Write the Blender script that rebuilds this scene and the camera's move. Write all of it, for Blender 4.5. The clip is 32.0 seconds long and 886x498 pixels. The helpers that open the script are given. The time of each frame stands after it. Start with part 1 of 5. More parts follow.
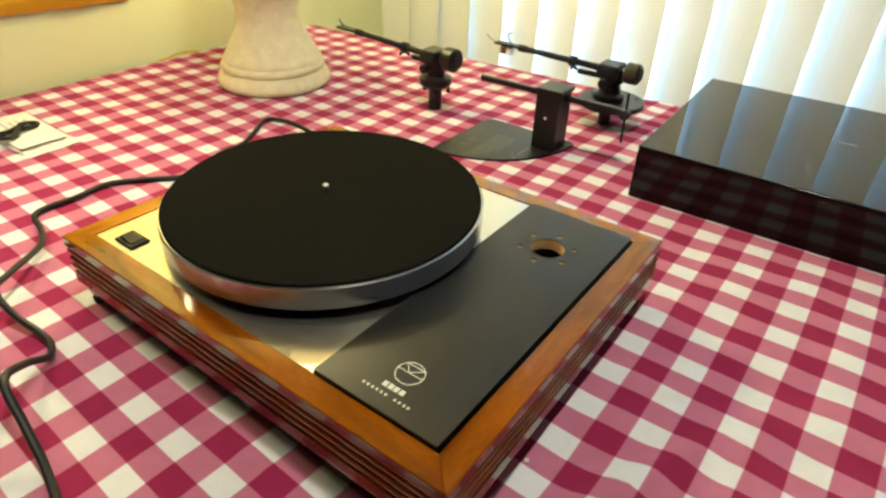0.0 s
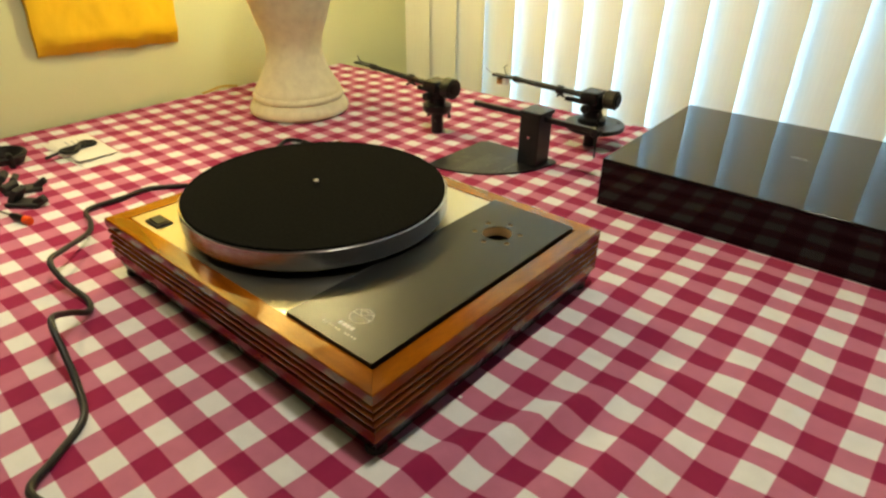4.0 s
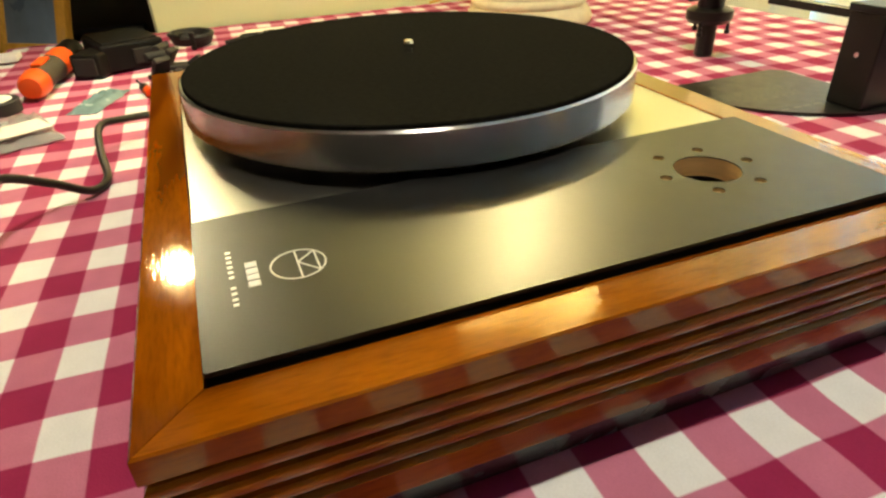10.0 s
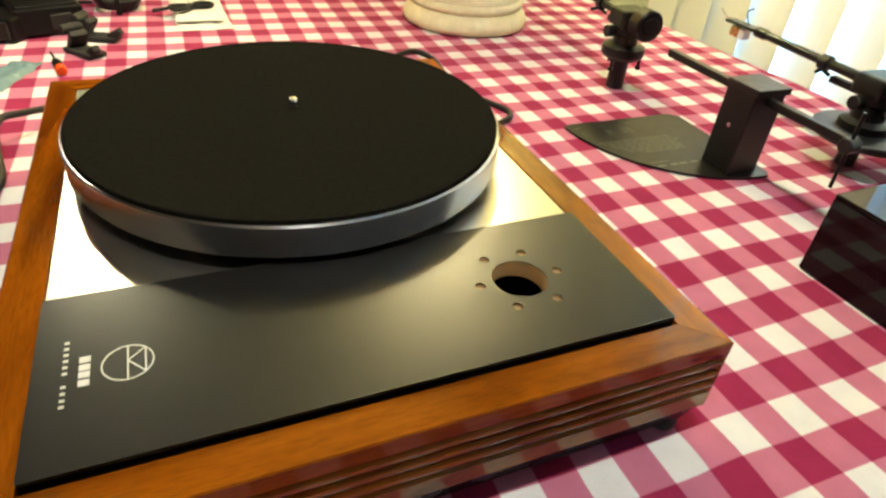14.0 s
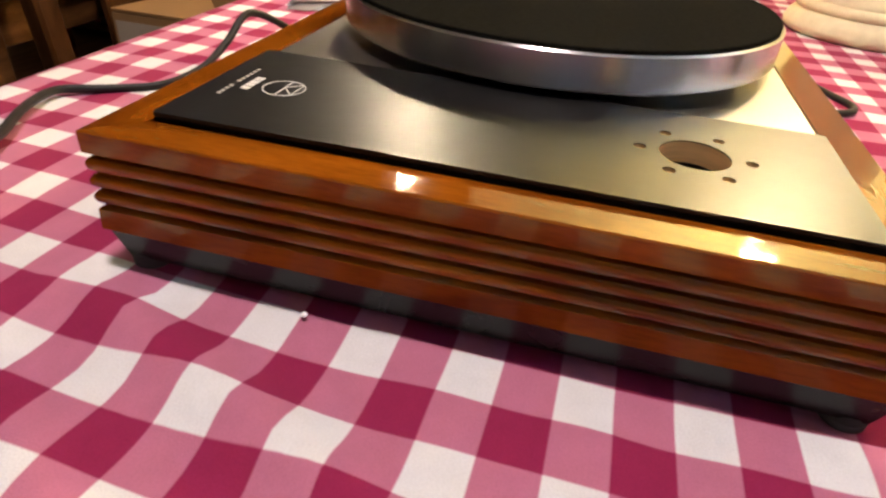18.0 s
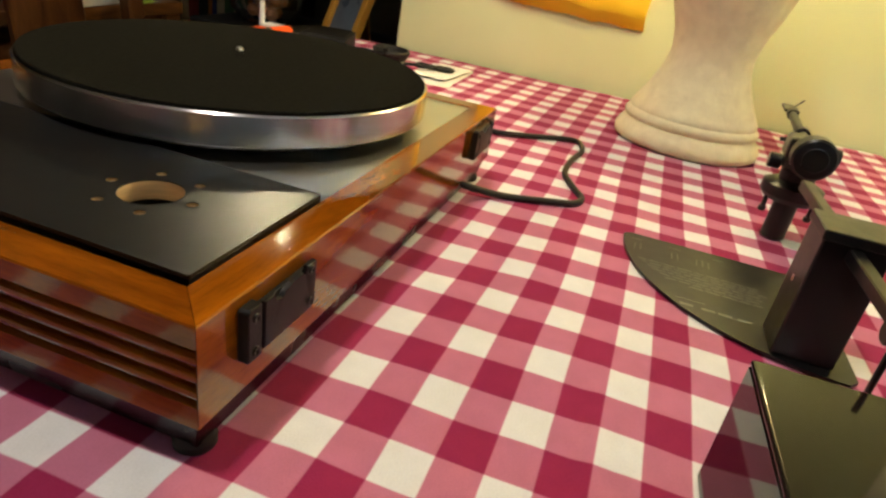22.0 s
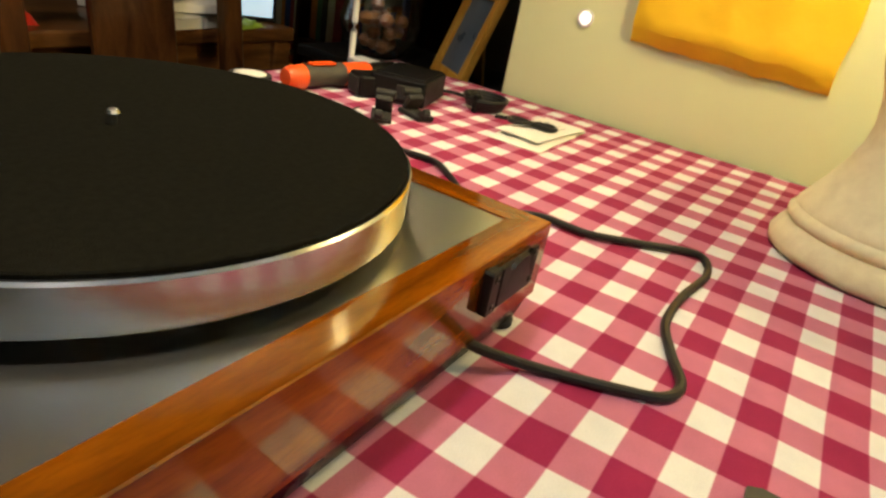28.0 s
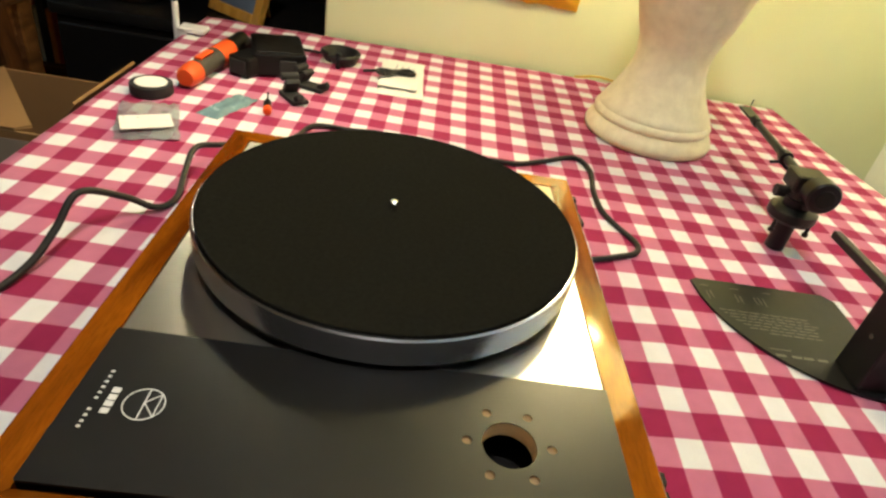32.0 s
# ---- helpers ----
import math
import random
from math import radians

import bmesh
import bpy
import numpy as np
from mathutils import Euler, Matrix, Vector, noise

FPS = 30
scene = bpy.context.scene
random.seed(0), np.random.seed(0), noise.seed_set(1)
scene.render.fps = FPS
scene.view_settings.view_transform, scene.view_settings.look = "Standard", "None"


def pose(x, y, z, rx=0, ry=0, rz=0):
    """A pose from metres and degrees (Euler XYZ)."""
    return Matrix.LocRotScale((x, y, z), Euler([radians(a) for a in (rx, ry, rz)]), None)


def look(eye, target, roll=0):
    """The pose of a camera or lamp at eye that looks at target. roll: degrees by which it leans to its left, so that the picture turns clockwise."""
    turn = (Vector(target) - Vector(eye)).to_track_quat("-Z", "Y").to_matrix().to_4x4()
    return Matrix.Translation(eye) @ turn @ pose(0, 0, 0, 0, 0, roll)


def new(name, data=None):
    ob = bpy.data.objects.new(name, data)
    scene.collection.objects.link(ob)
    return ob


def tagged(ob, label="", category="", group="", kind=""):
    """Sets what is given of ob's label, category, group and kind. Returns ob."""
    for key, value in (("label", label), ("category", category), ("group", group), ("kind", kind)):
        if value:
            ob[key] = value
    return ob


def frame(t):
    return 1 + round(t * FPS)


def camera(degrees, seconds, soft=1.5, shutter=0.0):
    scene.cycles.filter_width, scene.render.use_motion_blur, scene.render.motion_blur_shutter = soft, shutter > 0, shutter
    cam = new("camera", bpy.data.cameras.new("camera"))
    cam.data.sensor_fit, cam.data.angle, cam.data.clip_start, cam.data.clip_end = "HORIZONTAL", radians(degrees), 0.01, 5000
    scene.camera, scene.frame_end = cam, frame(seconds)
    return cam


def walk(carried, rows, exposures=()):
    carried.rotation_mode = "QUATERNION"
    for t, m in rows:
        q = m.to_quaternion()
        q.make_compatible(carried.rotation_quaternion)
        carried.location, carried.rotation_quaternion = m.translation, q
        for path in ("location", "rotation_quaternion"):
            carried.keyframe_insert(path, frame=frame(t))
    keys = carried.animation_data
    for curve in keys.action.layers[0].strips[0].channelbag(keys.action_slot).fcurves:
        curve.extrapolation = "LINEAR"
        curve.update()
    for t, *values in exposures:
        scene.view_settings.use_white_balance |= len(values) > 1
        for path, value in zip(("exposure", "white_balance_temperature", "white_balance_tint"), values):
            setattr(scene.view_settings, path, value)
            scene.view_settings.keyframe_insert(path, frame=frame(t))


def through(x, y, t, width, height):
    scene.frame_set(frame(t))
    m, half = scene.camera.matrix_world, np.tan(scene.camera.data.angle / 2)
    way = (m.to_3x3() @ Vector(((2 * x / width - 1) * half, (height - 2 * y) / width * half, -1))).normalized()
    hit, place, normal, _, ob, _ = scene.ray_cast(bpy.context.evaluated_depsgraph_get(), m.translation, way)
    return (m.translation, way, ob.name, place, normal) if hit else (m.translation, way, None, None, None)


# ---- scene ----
cam = camera(71.47, 32.0, soft=2.5)
PATH = [
    (0, (0.3432, -0.3606, 0.3924), (-0.4779, 0.7947, -0.5464), 2.21),
    (0.5, (0.3800, -0.3855, 0.4303), (-0.4335, 0.7841, -0.4971), 2.64),
    (1, (0.4129, -0.4051, 0.4340), (-0.3864, 0.7891, -0.4743), 2.82),
    (1.5, (0.4360, -0.4148, 0.4402), (-0.2345, 0.8530, -0.4726), 5.62),
    (2, (0.4636, -0.4042, 0.4390), (-0.2770, 0.8489, -0.4392), 2.95),
    (2.5, (0.4854, -0.4137, 0.4454), (-0.3232, 0.8294, -0.3858), 4.77),
    (3, (0.4794, -0.4297, 0.4546), (-0.3627, 0.7820, -0.3896), 3.25),
    (3.5, (0.4821, -0.4291, 0.4493), (-0.3117, 0.8191, -0.3885), 1.56),
    (4, (0.4849, -0.4078, 0.3988), (-0.4697, 0.7202, -0.4418), 0.64),
    (4.5, (0.4867, -0.3579, 0.3523), (-0.6627, 0.5930, -0.4630), 1.15),
    (6.5, (0.3920, -0.2679, 0.2432), (-0.6850, 0.7361, -0.6065), 3.58),
    (7, (0.3698, -0.2512, 0.2136), (-0.8694, 0.5805, -0.6004), -0.61),
    (7.5, (0.3494, -0.2429, 0.1721), (-0.8908, 0.6222, -0.6047), -1.83),
    (8, (0.3511, -0.2318, 0.1621), (-0.9004, 0.6016, -0.6313), -1.32),
    (8.5, (0.3569, -0.2177, 0.1525), (-0.9098, 0.5335, -0.6967), 0.59),
    (9, (0.3636, -0.1911, 0.1707), (-0.9771, 0.3925, -0.6964), -0.82),
    (9.5, (0.3693, -0.1582, 0.1789), (-0.9954, 0.3438, -0.7019), -2.88),
    (10, (0.3619, -0.1348, 0.2073), (-1.0085, 0.3688, -0.6636), -2.59),
    (10.5, (0.3642, -0.1137, 0.2144), (-0.9951, 0.3802, -0.6792), -2.09),
    (11, (0.3706, -0.0883, 0.2251), (-0.9935, 0.4126, -0.6570), -2.05),
    (11.5, (0.3877, -0.0718, 0.2326), (-0.9516, 0.4729, -0.6616), -0.56),
    (12, (0.3925, -0.0854, 0.2483), (-0.9117, 0.5460, -0.6406), 0.59),
    (12.5, (0.4039, -0.1006, 0.2633), (-0.8476, 0.6268, -0.6282), 1.63),
    (13, (0.3882, -0.1029, 0.2796), (-0.8116, 0.6028, -0.6963), 3.09),
    (13.5, (0.3854, -0.1068, 0.3041), (-0.7716, 0.6299, -0.7002), 6.52),
    (14, (0.3767, -0.0736, 0.2973), (-0.8658, 0.5182, -0.7006), 5.55),
    (14.5, (0.3763, 0.0002, 0.2742), (-0.9368, 0.3384, -0.7511), 3.78),
    (16.5, (0.4195, 0.1730, 0.1838), (-1.0363, -0.0237, -0.6717), 4.67),
    (17, (0.4191, 0.1322, 0.1857), (-0.9880, -0.1256, -0.7328), 4.52),
    (17.5, (0.4260, 0.0743, 0.1966), (-0.9256, -0.2273, -0.7893), 4.57),
    (18, (0.4264, 0.0357, 0.1924), (-0.9544, -0.2693, -0.7512), 4.73),
    (18.5, (0.4336, -0.0219, 0.1909), (-0.9473, -0.3137, -0.7566), 2.61),
    (19, (0.4417, -0.0421, 0.2007), (-0.9661, -0.3063, -0.7149), 0.94),
    (19.5, (0.4592, -0.0612, 0.2471), (-0.9531, -0.1270, -0.6968), 5.33),
    (20, (0.4543, 0.0167, 0.2860), (-0.9699, -0.0671, -0.6384), 4.72),
    (20.5, (0.4531, 0.1522, 0.2805), (-0.9939, 0.0982, -0.6102), 4.17),
    (21, (0.4379, 0.2509, 0.2381), (-1.0244, 0.1843, -0.6264), 7.12),
    (21.5, (0.4095, 0.2916, 0.2296), (-1.0633, 0.0457, -0.5831), 9.28),
    (22, (0.3784, 0.3069, 0.2166), (-1.0929, -0.0808, -0.5416), 9.97),
    (22.5, (0.3566, 0.3055, 0.2040), (-1.0565, -0.2046, -0.5916), 11.50),
    (23, (0.3381, 0.3167, 0.2060), (-1.0486, -0.2929, -0.5657), 11.54),
    (23.5, (0.3294, 0.3361, 0.1953), (-1.0159, -0.3610, -0.5757), 11.64),
    (24, (0.3149, 0.3368, 0.2017), (-0.9869, -0.4135, -0.5935), 12.10),
    (24.5, (0.2936, 0.3348, 0.2037), (-1.0269, -0.4043, -0.5709), 12.48),
    (25, (0.2640, 0.3288, 0.2082), (-1.0576, -0.3992, -0.5749), 12.67),
    (25.5, (0.2379, 0.3185, 0.2231), (-1.0919, -0.4027, -0.5526), 13.41),
    (27.5, (0.1352, 0.2957, 0.2143), (-1.1853, -0.4663, -0.5379), 11.17),
    (28, (0.1165, 0.2947, 0.2165), (-1.2164, -0.4469, -0.5341), 10.86),
    (28.5, (0.0916, 0.2774, 0.2274), (-1.2335, -0.4635, -0.5377), 10.78),
    (29, (0.0699, 0.2734, 0.2218), (-1.2606, -0.4429, -0.5573), 8.37),
    (29.5, (0.0696, 0.2433, 0.2396), (-1.2613, -0.3480, -0.6373), 8.97),
    (30, (0.0739, 0.2152, 0.2646), (-1.2584, -0.2636, -0.6766), 10.18),
    (30.5, (0.1196, 0.1757, 0.2709), (-1.2292, -0.1555, -0.7095), 9.52),
    (31, (0.2194, 0.1263, 0.2944), (-1.1464, -0.0528, -0.7018), 10.46),
    (31.5, (0.3134, 0.0689, 0.3365), (-1.1051, 0.0934, -0.6003), 14.20),
    (32, (0.3760, 0.0103, 0.3606), (-1.0372, 0.1253, -0.5772), 10.68),
]
EXPOSURES = [(0.0, -0.45, 6500, 8), (2.0, -0.75, 6400, 6), (3.0, -0.81, 6600, 5), (4.0, -0.82, 7150, 8), (7.0, -0.33, 7150, 10), (8.0, -0.47, 7450, 15), (9.0, -0.29, 7350, 19), (10.0, -0.24, 7150, 10), (13.0, -0.25, 6450, 11), (14.0, -0.26, 6450, 11),
             (17.0, -0.52, 6450, 27), (18.0, -0.05, 6550, 32), (19.0, -0.06, 6650, 34), (20.0, -0.36, 6650, 15), (23.0, -0.67, 6750, 18), (25.0, -0.64, 6850, 17), (28.0, -0.68, 6900, 15), (30.0, -0.73, 6900, 15), (32.0, -0.47, 6200, 14)]
walk(cam, [(t, look(eye, target, roll)) for t, eye, target, roll in PATH], EXPOSURES)

# ---- world and lights ----
WIN_TILT = 3.43
world = bpy.data.worlds.new("world")
world.use_nodes = True
scene.world = world
wn = world.node_tree.nodes
sky = wn.new("ShaderNodeTexSky")
sky.sky_type, sky.sun_disc = 'NISHITA', False
sky.sun_elevation, sky.sun_rotation = radians(14), radians(200)
wn["Background"].inputs[1].default_value = 0.12
world.node_tree.links.new(sky.outputs[0], wn["Background"].inputs[0])


def lamp(name, kind, m, energy, color, **more):
    data = bpy.data.lights.new(name, kind)
    data.energy, data.color = energy, color
    if kind == 'AREA':
        data.shape, data.size, data.size_y = 'RECTANGLE', more.get("size", 1.0), more.get("size_y", 1.0)
    else:
        data.shadow_soft_size = more.get("radius", 0.03)
    if kind == 'SPOT':
        data.spot_size, data.spot_blend = radians(more.get("cone", 120)), 0.6
    ob = new(name, data)
    ob.matrix_world = m
    return ob


WARM, WARMER, COOL = (1.0, 0.87, 0.54), (1.0, 0.855, 0.43), (0.33, 0.61, 1.0)
lamp("table_lamp_bulb_light", 'POINT', pose(-0.595, 0.3865, 0.590), 38.0, WARMER, radius=0.028)
lamp("clamp_lamp_light", 'SPOT', look((-0.46, -0.228, 0.398), (-0.20, -0.12, 0.0)), 6.8, WARM, radius=0.015, cone=165)
# overhead fill with no visible source, added to light the cloth from above
lamp("overhead_fill_light", 'SPOT', pose(0.30, -0.02, 1.62), 94.0, (1.0, 0.94, 0.80), radius=0.075, cone=108)
lamp("window_daylight", 'AREA', pose(0.4, 1.34, 0.50, -90, 0, WIN_TILT), 310.0, COOL, size=2.6, size_y=1.9)

# ---- materials ----


def mat(name, color, rough=0.5, metal=0.0, spec=0.5, coat=0.0, coat_rough=0.05, noise_scale=40.0, vary=0.12, bump=0.0, bump_scale=300.0,
        rough_vary=0.08, stretch=(1, 1, 1), lows=None, transmission=0.0, ior=1.45, per_object=0.0):
    m = bpy.data.materials.new(name)
    m.use_nodes = True
    nt = m.node_tree
    n, l = nt.nodes, nt.links
    b = n["Principled BSDF"]
    b.inputs["Metallic"].default_value = metal
    b.inputs["Specular IOR Level"].default_value = spec
    b.inputs["Coat Weight"].default_value = coat
    b.inputs["Coat Roughness"].default_value = coat_rough
    b.inputs["Transmission Weight"].default_value = transmission
    b.inputs["IOR"].default_value = ior
    co = n.new("ShaderNodeTexCoord")
    mp = n.new("ShaderNodeMapping")
    mp.inputs["Scale"].default_value = stretch
    l.new(co.outputs["Object"], mp.inputs["Vector"])
    big = n.new("ShaderNodeTexNoise")
    big.inputs["Scale"].default_value, big.inputs["Detail"].default_value = noise_scale, 6.0
    l.new(mp.outputs[0], big.inputs["Vector"])
    lo = lows or [max(0.0, c * (1 - vary)) for c in color]
    hi = [min(1.0, c * (1 + vary)) for c in color]
    mix = n.new("ShaderNodeMix")
    mix.data_type = 'RGBA'
    mix.inputs["A"].default_value, mix.inputs["B"].default_value = (*lo, 1), (*hi, 1)
    l.new(big.outputs["Fac"], mix.inputs["Factor"])
    out = mix.outputs["Result"]
    if per_object:
        info = n.new("ShaderNodeObjectInfo")
        hsv = n.new("ShaderNodeHueSaturation")
        rng = n.new("ShaderNodeMapRange")
        rng.inputs["To Min"].default_value, rng.inputs["To Max"].default_value = 1 - per_object, 1 + per_object
        l.new(info.outputs["Random"], rng.inputs["Value"])
        l.new(rng.outputs[0], hsv.inputs["Value"])
        l.new(out, hsv.inputs["Color"])
        out = hsv.outputs[0]
    l.new(out, b.inputs["Base Color"])
    fine = n.new("ShaderNodeTexNoise")
    fine.inputs["Scale"].default_value, fine.inputs["Detail"].default_value = bump_scale, 4.0
    l.new(mp.outputs[0], fine.inputs["Vector"])
    rr = n.new("ShaderNodeMapRange")
    rr.inputs["To Min"].default_value, rr.inputs["To Max"].default_value = max(0.0, rough - rough_vary), min(1.0, rough + rough_vary)
    l.new(big.outputs["Fac"], rr.inputs["Value"])
    l.new(rr.outputs[0], b.inputs["Roughness"])
    if bump:
        bp = n.new("ShaderNodeBump")
        bp.inputs["Strength"].default_value, bp.inputs["Distance"].default_value = bump, 0.001
        l.new(fine.outputs["Fac"], bp.inputs["Height"])
        l.new(bp.outputs[0], b.inputs["Normal"])
    return m


def wood(name, dark, light, along=0, rough=0.35, coat=0.0, coat_rough=0.04, scale=1.0, worn=None, gloss_tint=None):
    """Lengthwise grain with pores; along: 0 the local x axis, 1 y, 2 z."""
    m = bpy.data.materials.new(name)
    m.use_nodes = True
    n, l = m.node_tree.nodes, m.node_tree.links
    b = n["Principled BSDF"]
    b.inputs["Coat Weight"].default_value, b.inputs["Coat Roughness"].default_value = coat, coat_rough
    b.inputs["Specular IOR Level"].default_value = 0.05 if not gloss_tint else 0.5
    b.inputs["Specular Tint"].default_value = (*(gloss_tint or (1, 1, 1)), 1)
    b.inputs["Coat IOR"].default_value = 1.50
    co = n.new("ShaderNodeTexCoord")
    mp = n.new("ShaderNodeMapping")
    st = [14.0 * scale] * 3
    st[along] = 2.6 * scale
    mp.inputs["Scale"].default_value = st
    l.new(co.outputs["Object"], mp.inputs["Vector"])
    a = n.new("ShaderNodeTexNoise")
    a.inputs["Scale"].default_value, a.inputs["Detail"].default_value, a.inputs["Distortion"].default_value = 3.0, 8.0, 0.6
    l.new(mp.outputs[0], a.inputs["Vector"])
    mp2 = n.new("ShaderNodeMapping")
    st2 = [160.0 * scale] * 3
    st2[along] = 24.0 * scale
    mp2.inputs["Scale"].default_value = st2
    l.new(co.outputs["Object"], mp2.inputs["Vector"])
    f = n.new("ShaderNodeTexNoise")
    f.inputs["Scale"].default_value, f.inputs["Detail"].default_value = 4.0, 3.0
    l.new(mp2.outputs[0], f.inputs["Vector"])
    ramp = n.new("ShaderNodeValToRGB")
    e = ramp.color_ramp.elements
    e[0].position, e[0].color = 0.32, (*dark, 1)
    e[1].position, e[1].color = 0.70, (*light, 1)
    l.new(a.outputs["Fac"], ramp.inputs["Fac"])
    pore = n.new("ShaderNodeMapRange")
    pore.inputs["From Min"].default_value, pore.inputs["From Max"].default_value = 0.30, 0.55
    pore.inputs["To Min"].default_value, pore.inputs["To Max"].default_value = 0.82, 1.03
    l.new(f.outputs["Fac"], pore.inputs["Value"])
    hsv = n.new("ShaderNodeHueSaturation")
    l.new(ramp.outputs[0], hsv.inputs["Color"])
    l.new(pore.outputs[0], hsv.inputs["Value"])
    colour = hsv.outputs[0]
    if worn:                            # lacquer scuffed dull round one knocked corner
        away = n.new("ShaderNodeVectorMath")
        away.operation = 'DISTANCE'
        away.inputs[1].default_value = worn
        l.new(co.outputs["Object"], away.inputs[0])
        near = n.new("ShaderNodeMapRange")
        near.inputs["From Min"].default_value, near.inputs["From Max"].default_value = 0.003, 0.034
        near.inputs["To Min"].default_value, near.inputs["To Max"].default_value = 0.62, 0.0
        l.new(away.outputs["Value"], near.inputs["Value"])
        flake = n.new("ShaderNodeTexNoise")
        flake.inputs["Scale"].default_value, flake.inputs["Detail"].default_value, flake.inputs["Distortion"].default_value = 150.0, 8.0, 2.2
        l.new(co.outputs["Object"], flake.inputs["Vector"])
        both = n.new("ShaderNodeMath")
        both.operation = 'MULTIPLY'
        l.new(near.outputs[0], both.inputs[0])
        l.new(flake.outputs["Fac"], both.inputs[1])
        cut = n.new("ShaderNodeMapRange")
        cut.inputs["From Min"].default_value, cut.inputs["From Max"].default_value = 0.20, 0.27
        l.new(both.outputs[0], cut.inputs["Value"])
        dull = n.new("ShaderNodeMapRange")
        dull.inputs["To Min"].default_value, dull.inputs["To Max"].default_value = coat_rough, 0.24
        l.new(cut.outputs[0], dull.inputs["Value"])
        l.new(dull.outputs[0], b.inputs["Coat Roughness"])
    l.new(colour, b.inputs["Base Color"])
    rr = n.new("ShaderNodeMapRange")
    rr.inputs["To Min"].default_value, rr.inputs["To Max"].default_value = rough * 0.8, rough * 1.3
    l.new(f.outputs["Fac"], rr.inputs["Value"])
    l.new(rr.outputs[0], b.inputs["Roughness"])
    bp = n.new("ShaderNodeBump")
    bp.inputs["Strength"].default_value, bp.inputs["Distance"].default_value = 0.12, 0.0006
    l.new(f.outputs["Fac"], bp.inputs["Height"])
    l.new(bp.outputs[0], b.inputs["Normal"])
    return m


def gingham(name):
    """Woven check: crossing bands of crimson yarn on white, periods 55 mm and 48 mm, laid out on the flat cloth (UV in metres)."""
    m = bpy.data.materials.new(name)
    m.use_nodes = True
    n, l = m.node_tree.nodes, m.node_tree.links
    b = n["Principled BSDF"]
    b.inputs["Roughness"].default_value = 0.85
    b.inputs["Specular IOR Level"].default_value = 0.0
    b.inputs["Sheen Weight"].default_value = 0.08

    def math_node(op, a, c=0.0):
        k = n.new("ShaderNodeMath")
        k.operation = op
        for i, v in enumerate((a, c)):
            if hasattr(v, "default_value"):
                l.new(v, k.inputs[i])
            else:
                k.inputs[i].default_value = v
        return k.outputs[0]
    uv = n.new("ShaderNodeTexCoord").outputs["UV"]
    warp = n.new("ShaderNodeTexNoise")
    warp.inputs["Scale"].default_value, warp.inputs["Detail"].default_value = 8.0, 1.5
    l.new(uv, warp.inputs["Vector"])
    shift = n.new("ShaderNodeVectorMath")
    shift.operation = 'MULTIPLY_ADD'
    shift.inputs[1].default_value = (0.004, 0.004, 0.0)
    shift.inputs[2].default_value = (-0.002, -0.002, 0.0)
    l.new(warp.outputs["Color"], shift.inputs[0])
    add = n.new("ShaderNodeVectorMath")
    l.new(uv, add.inputs[0])
    l.new(shift.outputs[0], add.inputs[1])
    sep = n.new("ShaderNodeSeparateXYZ")
    l.new(add.outputs[0], sep.inputs[0])
    bands = []
    for axis, period, white in ((0, 0.0553, 0.2340), (1, 0.0480, 0.2046)):
        u = math_node('ADD', sep.outputs[axis], 20 * period - white + period / 4)
        u = math_node('DIVIDE', u, period)
        u = math_node('FRACT', u)
        hi = n.new("ShaderNodeMapRange")
        hi.inputs["From Min"].default_value, hi.inputs["From Max"].default_value = 0.49, 0.51
        l.new(u, hi.inputs["Value"])
        lo = n.new("ShaderNodeMapRange")
        lo.inputs["From Min"].default_value, lo.inputs["From Max"].default_value = 0.0, 0.02
        lo.inputs["To Min"].default_value, lo.inputs["To Max"].default_value = 1.0, 0.0
        l.new(u, lo.inputs["Value"])
        bands.append(math_node('MAXIMUM', hi.outputs[0], lo.outputs[0]))
    red = math_node('MULTIPLY', math_node('ADD', bands[0], bands[1]), 0.5)
    yarn = n.new("ShaderNodeTexNoise")
    yarn.inputs["Scale"].default_value, yarn.inputs["Detail"].default_value = 900.0, 2.0
    l.new(uv, yarn.inputs["Vector"])
    slub = n.new("ShaderNodeTexNoise")
    slub.inputs["Scale"].default_value, slub.inputs["Detail"].default_value = 60.0, 5.0
    l.new(uv, slub.inputs["Vector"])
    ramp = n.new("ShaderNodeValToRGB")
    e = ramp.color_ramp.elements
    e[0].position, e[0].color = 0.0, (0.67, 0.67, 0.67, 1)
    e[1].position, e[1].color = 1.0, (0.270, 0.021, 0.071, 1)
    mid = e.new(0.5)
    mid.color = (0.46, 0.152, 0.232, 1)
    l.new(red, ramp.inputs["Fac"])
    tone = n.new("ShaderNodeMapRange")
    tone.inputs["To Min"].default_value, tone.inputs["To Max"].default_value = 0.76, 1.20
    l.new(math_node('MULTIPLY', math_node('ADD', yarn.outputs["Fac"], slub.outputs["Fac"]), 0.5), tone.inputs["Value"])
    hsv = n.new("ShaderNodeHueSaturation")
    l.new(ramp.outputs[0], hsv.inputs["Color"])
    l.new(tone.outputs[0], hsv.inputs["Value"])
    l.new(hsv.outputs[0], b.inputs["Base Color"])
    bp = n.new("ShaderNodeBump")
    bp.inputs["Strength"].default_value, bp.inputs["Distance"].default_value = 0.35, 0.0006
    l.new(yarn.outputs["Fac"], bp.inputs["Height"])
    l.new(bp.outputs[0], b.inputs["Normal"])
    return m


